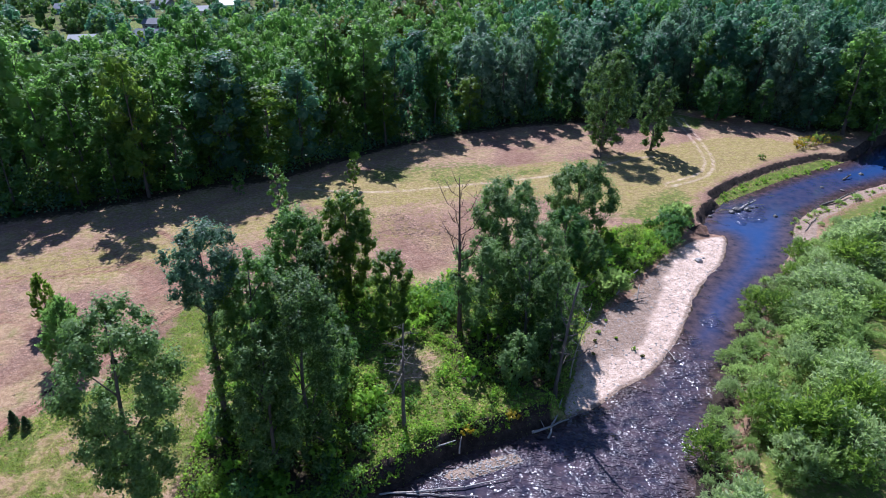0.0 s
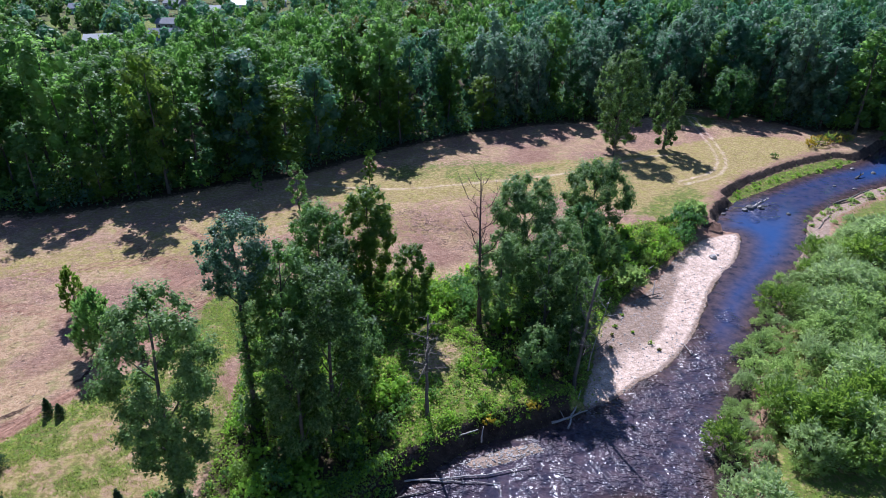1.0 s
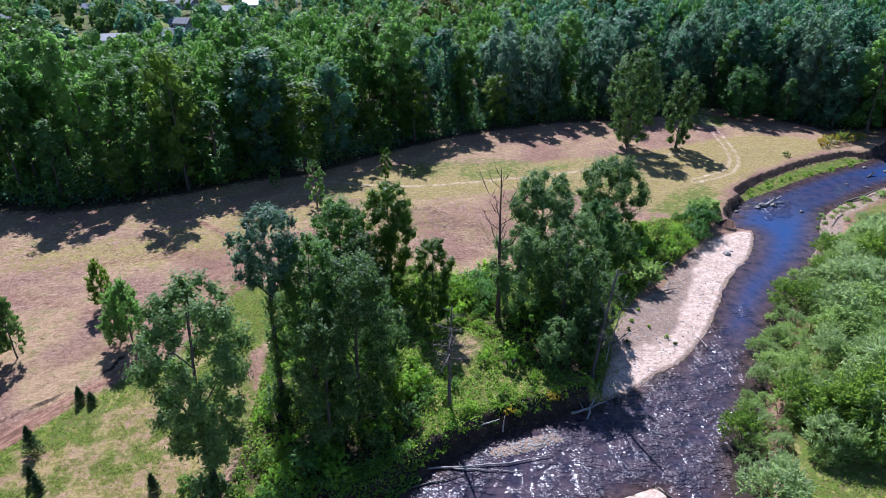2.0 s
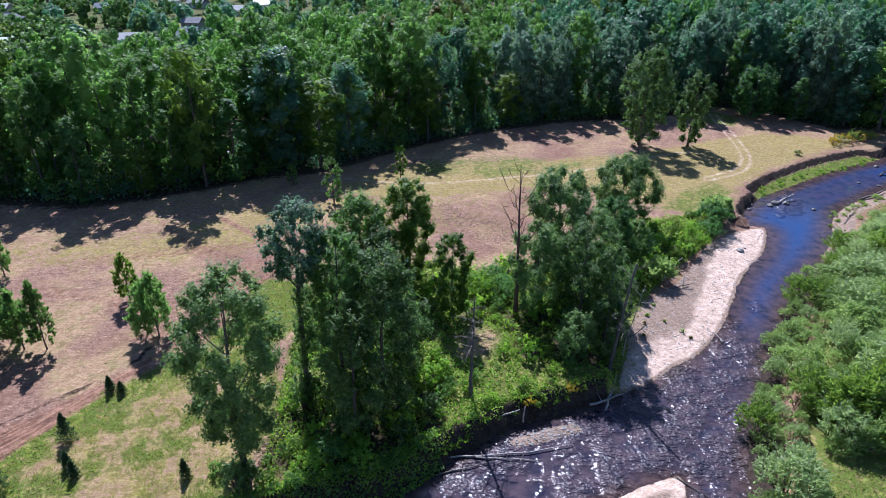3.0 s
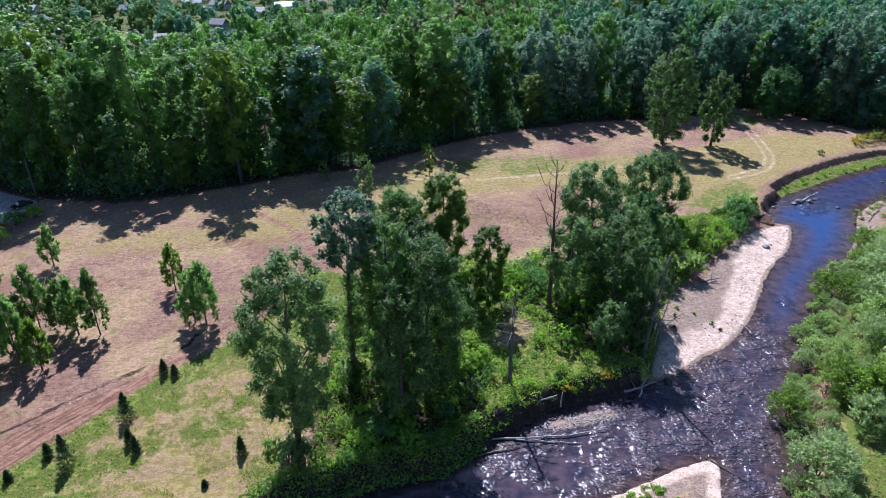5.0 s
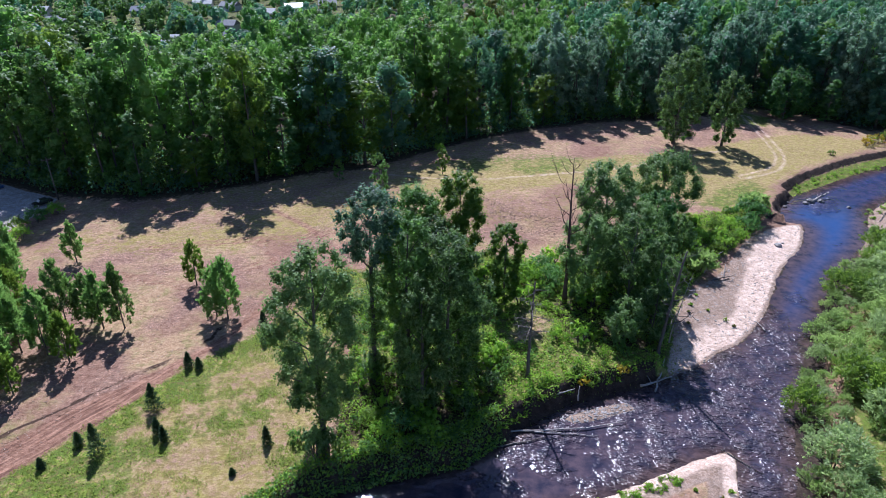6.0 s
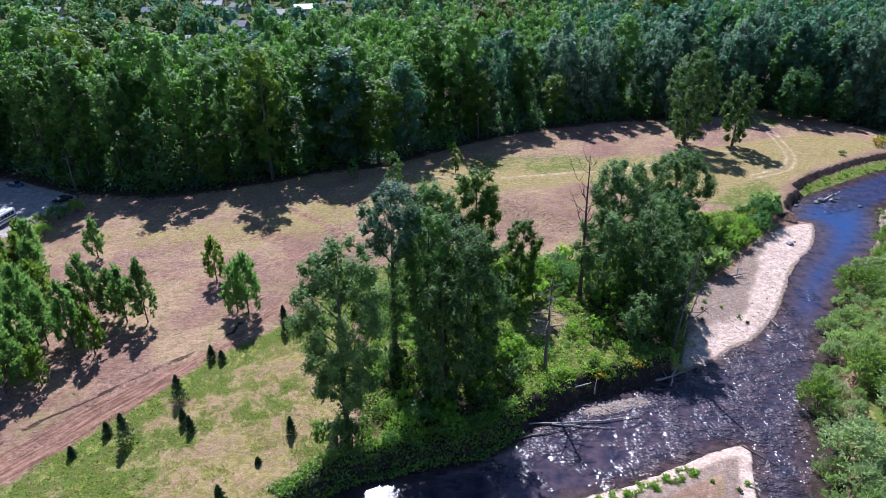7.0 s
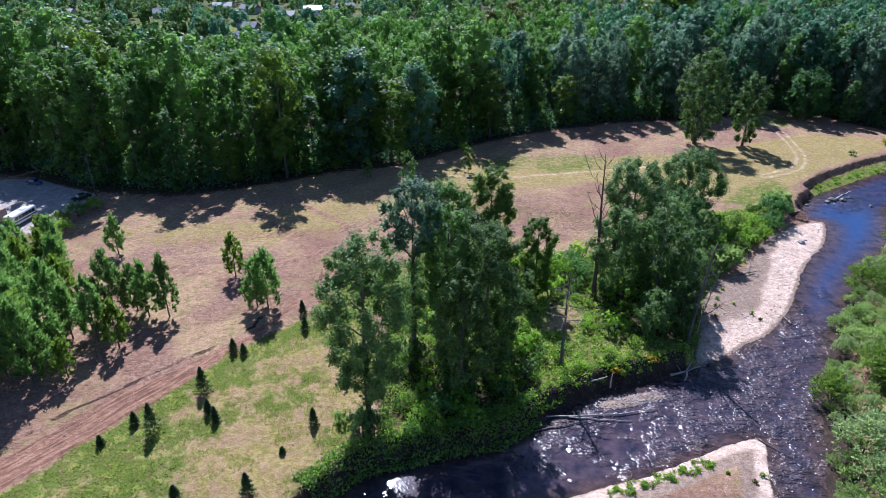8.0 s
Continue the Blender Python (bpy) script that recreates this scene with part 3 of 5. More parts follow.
g = np.maximum(cover(near_green) * (0.70 + 0.26 * wobble(GX, GY, 0.28) + 0.30 * wobble(GX, GY, 0.75, 1.0) + 0.26 * wobble(GX, GY, 1.9, 3.0) + 0.3 * smooth(9, 2, distance(GX, GY, LANE, False))), cover(wood_green))
g = np.maximum(g, 0.56 * cover(lawn_strip, [(-24, 162), (-16, 150), (2, 147), (20, 150), (18, 166), (0, 168)], soft=4) * (0.85 + 0.6 * wobble(GX, GY, 0.3, 2.0)))
g = np.maximum(g, 0.62 * cover([(44, 128), (54, 130), (60, 141), (58, 150), (46, 142), (36, 130)], soft=4))
g = np.maximum(g, 0.7 * cover([(66, 200), (80, 196), (86, 206), (76, 216), (64, 210)]))
g = np.maximum(g, within(ledD, 0.8))
g = np.maximum(g, np.where(rightside, smooth(3, 8, dR) * 0.75, 0))
g = np.maximum(g, smooth(200, 230, GY) * 0.95)
for b in bare_patches:
    g = g * (1 - 0.7 * cover(b, soft=3.5))
dry = np.maximum(cover(far_grass, [(-40, 142), (-22, 134), (0, 140), (12, 144), (12, 164), (-10, 162), (-24, 160)], soft=4) * 0.86, cover(near_green) * 0.62)
dry = np.maximum(dry, 0.28 * within(islD))
dry = np.maximum(dry, cover([(-74, 113), (-50, 106), (-38, 121), (-50, 136), (-64, 126)], [(-104, 100), (-92, 104), (-90, 112), (-104, 112)], [(-92, 100), (-60, 103), (-40, 120), (-24, 134), (-34, 140), (-60, 122), (-90, 112)], soft=6) * 0.64)
dry = np.maximum(dry, 0.42 * smooth(112, 122, GY) * within(np.abs(GX + 45) - 60, 30))
gravel = np.maximum(within(barD, 0.9), within(islD, 0.5) * smooth(5.0, 2.5, dR))
gravel = np.maximum(gravel, np.where(rightside, smooth(6, 3, dR) * smooth(108, 118, GY), 0))
sandy = within(barD, 1) * smooth(7.6, 3.6, dR - 1.5 * wobble(GX, GY, 0.35) - 2.5 * smooth(95, 120, GY)) * smooth(0.3, 1.2, dR)
sandy = np.maximum(sandy, within(islD, 0.5) * smooth(2.6, 1.2, dR) * 0.9)
damp_and_shade = smooth(0.5, -0.3, dR) * (1 - within_of(GX, GY, SHOAL, 1.2))
damp_and_shade = np.maximum(damp_and_shade, np.where(rightside, smooth(4, 2, dR) * smooth(116, 106, GY), 0))
gravel = np.maximum(gravel, within_of(GX, GY, SHOAL, 1.0))
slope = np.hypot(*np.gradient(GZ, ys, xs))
# Steep bank faces get the same dark colour: their shade is painted in.
damp_and_shade = np.maximum(damp_and_shade, smooth(0.35, 0.75, slope) * (~rightside) * (islD > 0) * smooth(1.0, 4.0, barD))
lotm = cover(LOT, soft=1.2)
rut = smooth(4.0, 2.2, distance(GX, GY, LANE, False) + 2.2 * smooth(50, 72, GY))
ruts = np.full(GX.shape, 9.0)
pale = np.maximum(smooth(1.2, 0.5, distance(GX, GY, ROAD, False)), smooth(1.0, 0.4, np.abs(distance(GX, GY, LOOP, False) - 1.1)))
for line in ([(-72, 122), (-62, 112), (-52, 100), (-46, 92)], [(-58, 96), (-46, 104), (-34, 110), (-22, 118)], [(-80, 104), (-64, 108), (-46, 112), (-28, 126)], [(-95, 88), (-84, 92), (-70, 90), (-58, 84)]):
    ruts = np.minimum(ruts, np.abs(distance(GX, GY, rounded(line), False) - 0.9))
twin = smooth(0.9, 0.3, ruts)
sandy = np.maximum(sandy, 0.44 * pale)
litter_and_shade = smooth(-7, 2, GY - edge_y) * smooth(330, 300, GY)
litter_and_shade = np.maximum(litter_and_shade, 0.52 * smooth(200, 240, GY) * (GX < 40))
litter_and_shade = np.maximum(litter_and_shade, smooth(250, 280, GY) * smooth(-90, -60, GX))
for lx, ly in LAWNS:
    litter_and_shade = litter_and_shade * (1 - smooth(17, 11, np.hypot(GX - lx, GY - ly)))
# Shade under riverside bushes and trees, painted with the dark litter colour.
litter_and_shade = np.maximum(litter_and_shade, cover(wood_green) * (0.06 + 0.36 * wobble(GX, GY, 0.5, 6.0)))
litter_and_shade = np.maximum(litter_and_shade, 0.75 * cover([(-32, 50), (-22, 50), (-8, 58), (-8, 66), (-24, 70), (-32, 64)]))
litter_and_shade = np.maximum(litter_and_shade, 0.8 * cover([(2, 74), (16, 72), (20, 84), (22, 92), (6, 92), (0, 86)]))
cut = smooth(0.75, 0.3, distance(GX, GY, TRACK_EDGE, False)) * (0.62 + 0.38 * wobble(GX, GY, 0.7))
rut = np.maximum(rut, 0.42 * cover([(-16, 135), (-10, 125), (-4, 112), (6, 107), (10, 121), (2, 134)], soft=4))
colour_layer(floor_me, "cover_a", g.ravel(), dry.ravel(), gravel.ravel())
colour_layer(floor_me, "cover_b", damp_and_shade.ravel(), lotm.ravel(), np.maximum(rut * 0.8, twin * 0.62).ravel())
colour_layer(floor_me, "cover_c", litter_and_shade.ravel(), sandy.ravel(), (cut * 0.98).ravel())
tagged(add_mesh("ground", floor_me, GROUND), "cleared river terrace of brown mulch, grass and gravel bars", "ground", kind="structure")


def ground_z(x, y):
    """The sheet's height at a place, between its grid lines."""
    i, j = int(np.clip(np.searchsorted(xs, x) - 1, 0, len(xs) - 2)), int(np.clip(np.searchsorted(ys, y) - 1, 0, len(ys) - 2))
    u, v = (x - xs[i]) / (xs[i + 1] - xs[i]), (y - ys[j]) / (ys[j + 1] - ys[j])
    return float((GZ[j, i] * (1 - u) + GZ[j, i + 1] * u) * (1 - v) + (GZ[j + 1, i] * (1 - u) + GZ[j + 1, i + 1] * u) * v)


def jittered(rng, x0, x1, y0, y1, step, shake):
    """Places on a loose grid, as two arrays."""
    gx, gy = np.meshgrid(np.arange(x0, x1, step), np.arange(y0, y1, step))
    gx, gy = gx.ravel(), gy.ravel()
    return gx + rng.uniform(-shake, shake, gx.shape), gy + rng.uniform(-shake, shake, gy.shape)


wx, wy = np.arange(-100, 262, 2.0), np.arange(-60, 240, 2.0)
WX, WY = np.meshgrid(wx, wy)
water_me = sheet_mesh("water", wx, wy, np.full(WX.shape, WATER_Z))
wd = river_distance(WX, WY)
riffle = np.maximum(np.exp(-(distance(WX, WY, [(30, 73), (24, 62), (10, 58)], False) / 9) ** 2), np.exp(-(distance(WX, WY, [(39, 82), (33, 70), (27, 55), (22, 40)], False) / 8) ** 2))
riffle = np.maximum(riffle, 0.35 * np.exp(-(distance(WX, WY, [(4, 58), (-6, 50), (-20, 43)], False) / 5) ** 2))
riffle = np.maximum(riffle, 0.7 * np.exp(-(distance(WX, WY, [(66, 134), (74, 141)], False) / 4) ** 2))
riffle = riffle * (1 - 0.9 * np.exp(-(distance(WX, WY, [(-19, 42), (-33, 38)], False) / 6) ** 2))
riffle = np.maximum(riffle, np.exp(-(distance(WX, WY, [(10, 60), (0, 57.5), (-6, 54.5)], False) / 4) ** 2))
# Low values, mostly upstream, let the painted sky blue show.
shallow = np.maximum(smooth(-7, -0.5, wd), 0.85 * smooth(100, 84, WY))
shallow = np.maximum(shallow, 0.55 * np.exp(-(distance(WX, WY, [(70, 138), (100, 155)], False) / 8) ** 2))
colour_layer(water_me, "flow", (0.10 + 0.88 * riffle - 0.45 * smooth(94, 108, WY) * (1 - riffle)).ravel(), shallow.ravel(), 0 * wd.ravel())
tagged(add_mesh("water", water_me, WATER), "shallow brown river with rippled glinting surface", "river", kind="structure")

# ---- trees by the river ----
def stand(tree, x, y, label, category="tree", group="", sink=0.0):
    tree.location = (x, y, ground_z(x, y) - sink)
    return tagged(tree, label, category, group)


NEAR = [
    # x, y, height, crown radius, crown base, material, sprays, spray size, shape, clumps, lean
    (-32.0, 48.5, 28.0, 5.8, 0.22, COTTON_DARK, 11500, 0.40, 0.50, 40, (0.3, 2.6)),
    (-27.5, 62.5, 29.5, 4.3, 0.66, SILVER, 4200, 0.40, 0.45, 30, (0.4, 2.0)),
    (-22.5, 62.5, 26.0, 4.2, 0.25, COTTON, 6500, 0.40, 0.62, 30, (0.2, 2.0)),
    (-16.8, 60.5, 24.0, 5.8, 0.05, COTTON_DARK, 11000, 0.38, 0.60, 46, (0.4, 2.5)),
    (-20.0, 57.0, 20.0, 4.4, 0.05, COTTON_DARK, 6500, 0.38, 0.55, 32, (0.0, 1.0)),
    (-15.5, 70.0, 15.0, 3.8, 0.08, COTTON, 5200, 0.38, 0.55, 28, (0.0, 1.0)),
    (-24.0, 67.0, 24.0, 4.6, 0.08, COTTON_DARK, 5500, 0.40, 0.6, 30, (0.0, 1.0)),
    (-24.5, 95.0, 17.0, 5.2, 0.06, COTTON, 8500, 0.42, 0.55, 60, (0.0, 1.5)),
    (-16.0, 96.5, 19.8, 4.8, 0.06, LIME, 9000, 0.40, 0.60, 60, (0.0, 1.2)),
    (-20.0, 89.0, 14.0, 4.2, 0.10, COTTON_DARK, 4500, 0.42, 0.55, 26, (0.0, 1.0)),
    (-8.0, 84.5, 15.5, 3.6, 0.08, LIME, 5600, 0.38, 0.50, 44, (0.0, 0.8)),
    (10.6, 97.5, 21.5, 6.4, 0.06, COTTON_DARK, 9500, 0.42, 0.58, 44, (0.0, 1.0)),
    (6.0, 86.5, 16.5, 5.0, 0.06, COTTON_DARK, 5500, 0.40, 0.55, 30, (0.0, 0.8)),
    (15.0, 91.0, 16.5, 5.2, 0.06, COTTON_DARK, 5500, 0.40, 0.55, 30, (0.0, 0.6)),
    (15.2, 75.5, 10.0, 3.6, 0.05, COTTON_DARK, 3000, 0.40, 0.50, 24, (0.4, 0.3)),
    # the next small tree is added to cast shade on the undergrowth
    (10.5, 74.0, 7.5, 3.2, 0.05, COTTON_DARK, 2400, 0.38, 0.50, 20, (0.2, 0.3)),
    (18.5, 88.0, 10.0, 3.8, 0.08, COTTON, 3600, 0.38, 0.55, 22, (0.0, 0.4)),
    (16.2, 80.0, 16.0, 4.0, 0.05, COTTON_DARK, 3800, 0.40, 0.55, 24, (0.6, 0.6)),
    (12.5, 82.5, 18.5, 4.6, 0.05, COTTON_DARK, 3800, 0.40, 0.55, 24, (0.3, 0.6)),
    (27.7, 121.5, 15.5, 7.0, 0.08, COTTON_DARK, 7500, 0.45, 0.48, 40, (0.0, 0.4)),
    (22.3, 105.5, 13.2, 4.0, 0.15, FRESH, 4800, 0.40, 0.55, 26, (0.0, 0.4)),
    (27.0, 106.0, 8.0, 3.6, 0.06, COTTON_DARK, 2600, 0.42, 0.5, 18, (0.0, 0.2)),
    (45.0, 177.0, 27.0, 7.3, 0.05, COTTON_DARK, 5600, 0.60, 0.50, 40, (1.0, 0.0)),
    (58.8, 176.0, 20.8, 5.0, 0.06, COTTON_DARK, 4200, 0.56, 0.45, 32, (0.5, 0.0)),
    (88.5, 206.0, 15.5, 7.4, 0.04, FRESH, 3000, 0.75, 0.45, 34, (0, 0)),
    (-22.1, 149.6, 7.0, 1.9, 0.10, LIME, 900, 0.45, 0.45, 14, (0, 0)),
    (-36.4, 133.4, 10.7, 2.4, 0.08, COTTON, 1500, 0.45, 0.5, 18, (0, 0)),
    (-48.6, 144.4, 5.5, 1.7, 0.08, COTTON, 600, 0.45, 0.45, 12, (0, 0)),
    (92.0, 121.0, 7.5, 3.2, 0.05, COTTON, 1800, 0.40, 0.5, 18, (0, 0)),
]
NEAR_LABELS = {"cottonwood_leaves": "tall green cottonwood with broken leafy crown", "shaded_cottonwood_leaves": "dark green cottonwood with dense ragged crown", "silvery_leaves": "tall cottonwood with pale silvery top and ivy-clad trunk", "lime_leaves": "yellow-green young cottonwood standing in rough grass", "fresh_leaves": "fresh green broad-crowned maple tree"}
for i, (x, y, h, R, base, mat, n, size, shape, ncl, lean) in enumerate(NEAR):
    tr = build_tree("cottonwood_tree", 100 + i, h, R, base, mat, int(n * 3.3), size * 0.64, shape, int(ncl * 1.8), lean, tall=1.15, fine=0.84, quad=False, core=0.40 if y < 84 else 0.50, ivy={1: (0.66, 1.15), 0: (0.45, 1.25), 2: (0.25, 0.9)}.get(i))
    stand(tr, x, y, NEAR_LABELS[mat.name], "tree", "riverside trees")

# ---- saplings on the mulch ----
SAPLINGS = [(-64.7, 89.3, 9.2, 1.8, LIME), (-55, 78.5, 11.5, 2.6, COTTON), (-57.2, 79.2, 9.5, 2.0, COTTON), (-75.3, 65.4, 8.9, 1.8, LIME), (-79.5, 66.8, 12.3, 2.2, COTTON), (-74.8, 74.7, 10.6, 1.9, COTTON), (-71.3, 74.9, 12.1, 1.9, COTTON_DARK), (-80.7, 74.4, 12.5, 2.6, COTTON_DARK), (-77.8, 76.5, 9.0, 2.0, COTTON_DARK), (-84.1, 67.3, 10.2, 2.2, COTTON), (-83.3, 55.7, 15.0, 2.7, COTTON), (-86.7, 55.5, 14.2, 2.7, COTTON), (-92.3, 97.4, 8.5, 1.8, COTTON), (-103.8, 94.3, 9.6, 2.2, COTTON), (-90.7, 63, 15.5, 3.0, COTTON), (-95, 70.4, 15.1, 2.8, COTTON), (-99.5, 76, 14, 2.8, COTTON_DARK), (-88.5, 70, 13, 2.6, COTTON), (-105, 84, 12, 2.6, COTTON), (-94, 60, 14, 2.8, LIME), (-101, 68, 15, 3, COTTON), (-86, 59.5, 13, 2.6, LIME), (-83.5, 61.5, 11, 2.2, COTTON), (-91, 57, 14, 2.8, COTTON), (-98, 63, 15, 3.0, LIME), (-93, 66.5, 14, 2.8, COTTON), (-100, 80, 12, 2.6, LIME), (-97.5, 86, 10, 2.3, COTTON), (-105, 76, 13, 2.8, COTTON), (-89.5, 75, 11, 2.2, LIME), (-102, 89, 9, 2.2, LIME), (-79, 57.5, 7, 1.6, LIME), (-108, 98, 8, 2.2, LIME), (-110, 92, 10, 2.4, COTTON)]
for i, (x, y, h, R, mat) in enumerate(SAPLINGS):
    tr = build_tree("cottonwood_sapling", 300 + i, h, R * 1.28, 0.15, YOUNG if mat is COTTON else mat, int(500 * h * R / 2.5), 0.19, 0.22, 40, (0.2, 0.1), limbs=9, r0=0.12, tall=1.7, fine=0.95, plume=True)
    stand(tr, x, y, "slender young cottonwood standing on wood-chip mulch", "tree", "young cottonwoods")

# ---- forest ----
WOOD_MATS = [COTTON, DUSKY, COTTON, FRESH, DUSKY, LIME, SILVER, COTTON]
variants = []
for i, mat in enumerate(WOOD_MATS):
    variants.append(build_tree("forest_tree", 520 + i, 26.0, (4.2, 5.0, 4.6, 3.9)[i % 4], 0.02 + 0.05 * (i % 3), mat, 4600, 0.44, 0.46 + 0.09 * (i % 3), 24, (0.6 * (i % 3 - 1), 0.5), quad=False, limbs=8, r0=0.30, tall=1.2, shell=0.3, big=1.4, core=0.60))
    tagged(variants[-1], "tall leafy cottonwood at the edge of dense woods", "tree", "forest trees")
rng = np.random.default_rng(9)
sx, sy = jittered(rng, -230, 230, 120, 312, 6.9, 2.8)
sey = np.interp(sx, [p[0] for p in FOREST_EDGE], [p[1] for p in FOREST_EDGE])
back = np.interp(sx, [-230, -130, -112, -90, -66, -44, -30], [176, 178, 206, 242, 272, 298, 312])
ok = (sy > sey + 0.2) & (np.abs(sx + 10) < 0.78 * sy + np.where(sx < 0, 60, 25)) & (sy < back) & (distance(sx, sy, RIVER) > 3)
EDGE_TREES = [(-6.1, 190.5, 10.6), (-28.4, 174.5, 9.7), (-63.5, 147.5, 19), (-16.5, 180.5, 15), (-121, 137.5, 10.5), (8.3, 197, 12), (100.7, 202.5, 12.6), (-83, 137.5, 9), (-96, 134, 18), (-44, 157.5, 17), (38, 206, 15)]
for ex, ey, eh in EDGE_TREES:
    ok &= ~((np.abs(sx - ex + 0.25 * (sy - ey)) < 4.5) & (sy > ey - 5) & (sy < ey + 0.75 * eh))
spots = list(zip((sy - sey)[ok].tolist(), sx[ok].tolist(), sy[ok].tolist()))
spots.sort()
PICK = [0, 2, 2, 0, 5, 7, 0, 2, 3, 7, 0, 7, 2, 5, 1, 7, 0, 3]
used = set()
for k, (dd, x, y) in enumerate(spots[:172]):
    v = PICK[int(rng.integers(len(PICK)))]
    if x > -15 and rng.uniform() < 0.9:
        v = 6 if rng.uniform() < 0.55 else (1 if rng.uniform() < 0.5 else 4)
    s = rng.uniform(0.76, 1.26) if dd > 10 else (rng.uniform(0.90, 1.20) if x < -60 or x > 0 else rng.uniform(0.74, 1.16))
    if dd < 7 and rng.uniform() < 0.15:
        s *= 0.55
    if x < -125:
        s *= 1.04
    elif x < -15 and dd < 9:
        s *= 1.08
    m = pose(x, y, ground_z(x, y), rng.uniform(-3, 3), rng.uniform(-3, 3), rng.uniform(0, 360)) @ Matrix.Diagonal((s * rng.uniform(0.85, 1.2), s * rng.uniform(0.85, 1.2), s, 1))
    if v not in used:
        used.add(v)
        variants[v].matrix_basis = m
    else:
        copy_thing(variants[v], m)
for k, (x, y, h) in enumerate(((121, 190.6, 28.6), (132, 192, 31.0), (113.6, 196.5, 25.5), (126.5, 184.5, 20.7), (141, 196, 29.0))):
    s = h / 26.0
    copy_thing(variants[(7, 0, 1, 7, 4)[k]], pose(x, y, ground_z(x, y), 0, 0, 77 * k) @ Matrix.Diagonal((s * 1.3, s * 1.3, s, 1)))
autumn = tagged(build_tree("forest_tree", 540, 26.0, 4.4, 0.1, OLIVE, 4600, 0.44, 0.5, 24, (0.4, 0.3), quad=False, limbs=8, r0=0.30, tall=1.2, shell=0.3, big=1.45, core=0.64), "olive-tinted tree rising from green woods", "tree", "forest trees")
autumn.matrix_basis = pose(-16, 262, ground_z(-16, 262)) @ Matrix.Diagonal((1.25, 1.25, 1.08, 1))
copy_thing(autumn, pose(-33, 232, ground_z(-33, 232), 0, 0, 130) @ Matrix.Diagonal((0.95, 0.95, 1.03, 1)))
copy_thing(autumn, pose(-8, 268, ground_z(-8, 268), 0, 0, 60) @ Matrix.Diagonal((1.0, 1.0, 1.1, 1)))
for k, (x, y) in enumerate(((56, 268), (61, 272), (52, 273), (80, 262), (95, 268))):
    copy_thing(variants[5 if k < 3 else 3], pose(x, y, ground_z(x, y), 0, 0, 70 * k) @ Matrix.Diagonal((1.45, 1.45, 1.06, 1)))["label"] = "broad bright green crown rising from the woods"
for v in range(len(variants)):
    if v not in used:
        x, y = spots[230 + v][1:]
        variants[v].matrix_basis = pose(x, y, ground_z(x, y))


def woods(name, places, mats, label, hmin, hmax, n, size, seed, wide=0.17, fine=0):
    """Trees too many to count: one mesh of leaf sprays and thin trunks for each leaf colour."""
    r = np.random.default_rng(seed)
    groups = [[] for _ in mats]
    for x, y, z in places:
        h = r.uniform(hmin, hmax) * (0.78 if r.uniform() < 0.3 else 1.0)
        cl = crown_clumps(r, h, h * wide * r.uniform(0.8, 1.15), 0.2, 0.6, 11, 1.5)
        p, out = leaf_points(r, cl, int(n * 1.6), 1.3, shell=0.3, reach=1.15)
        keep = p[:, 2] > 0.34 * h
        inner = cores(r, [q for q in cl if q[0][2] > 0.34 * h], 0.66, 1.2, fine) + np.array([x, y, z])
        groups[int(r.integers(len(mats)))].append((p[keep][:n] + np.array([x, y, z]), out[keep][:n], inner))
    for mat, gp in zip(mats, groups):
        V, per = leaves(r, np.concatenate([q[0] for q in gp]), size, quad=False, out=np.concatenate([q[1] for q in gp]))
        V = np.concatenate([V] + [q[2] for q in gp])
        tagged(add_mesh(name, fast_mesh(name, V, per), mat), label, "woodland", kind="stuff")


deep = [(x, y, -1.5) for _, x, y in spots[172:]]
woods("far_woods", [q for q in deep if q[0] > 25], [DUSKY, DUSKY, FRESH, SILVER], "bluish green cottonwood forest reaching into the distance", 19, 32, 300, 0.62, 13, 0.19, 1)
woods("far_woods", [q for q in deep if q[0] <= 25], [COTTON, FRESH, COTTON, COTTON_DARK, COTTON], "dense green cottonwood forest reaching into the distance", 18, 31, 300, 0.62, 11, 0.19, 1)

# brush and young growth that fills the forest's foot
r = np.random.default_rng(31)
bx = r.uniform(-200, 170, 2600)
by = np.interp(bx, [p[0] for p in FOREST_EDGE], [p[1] for p in FOREST_EDGE]) + 1.5 + 34 * r.uniform(size=2600) ** 1.3
keep = (distance(bx, by, RIVER) > 4) & (distance(bx, by, LOT) > 3)
bx, by = bx[keep], by[keep]
tall = r.uniform(1.5, 6.5, len(bx))
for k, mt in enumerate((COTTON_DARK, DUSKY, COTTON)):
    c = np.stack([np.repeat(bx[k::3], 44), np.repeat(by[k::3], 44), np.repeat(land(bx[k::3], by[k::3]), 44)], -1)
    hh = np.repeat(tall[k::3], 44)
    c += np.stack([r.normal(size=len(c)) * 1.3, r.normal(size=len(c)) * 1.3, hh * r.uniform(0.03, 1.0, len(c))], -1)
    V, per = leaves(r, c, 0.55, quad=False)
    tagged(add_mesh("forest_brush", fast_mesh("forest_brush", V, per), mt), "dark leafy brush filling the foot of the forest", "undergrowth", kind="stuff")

# ---- distance: suburb beyond the woods ----
rng = np.random.default_rng(21)
town = []
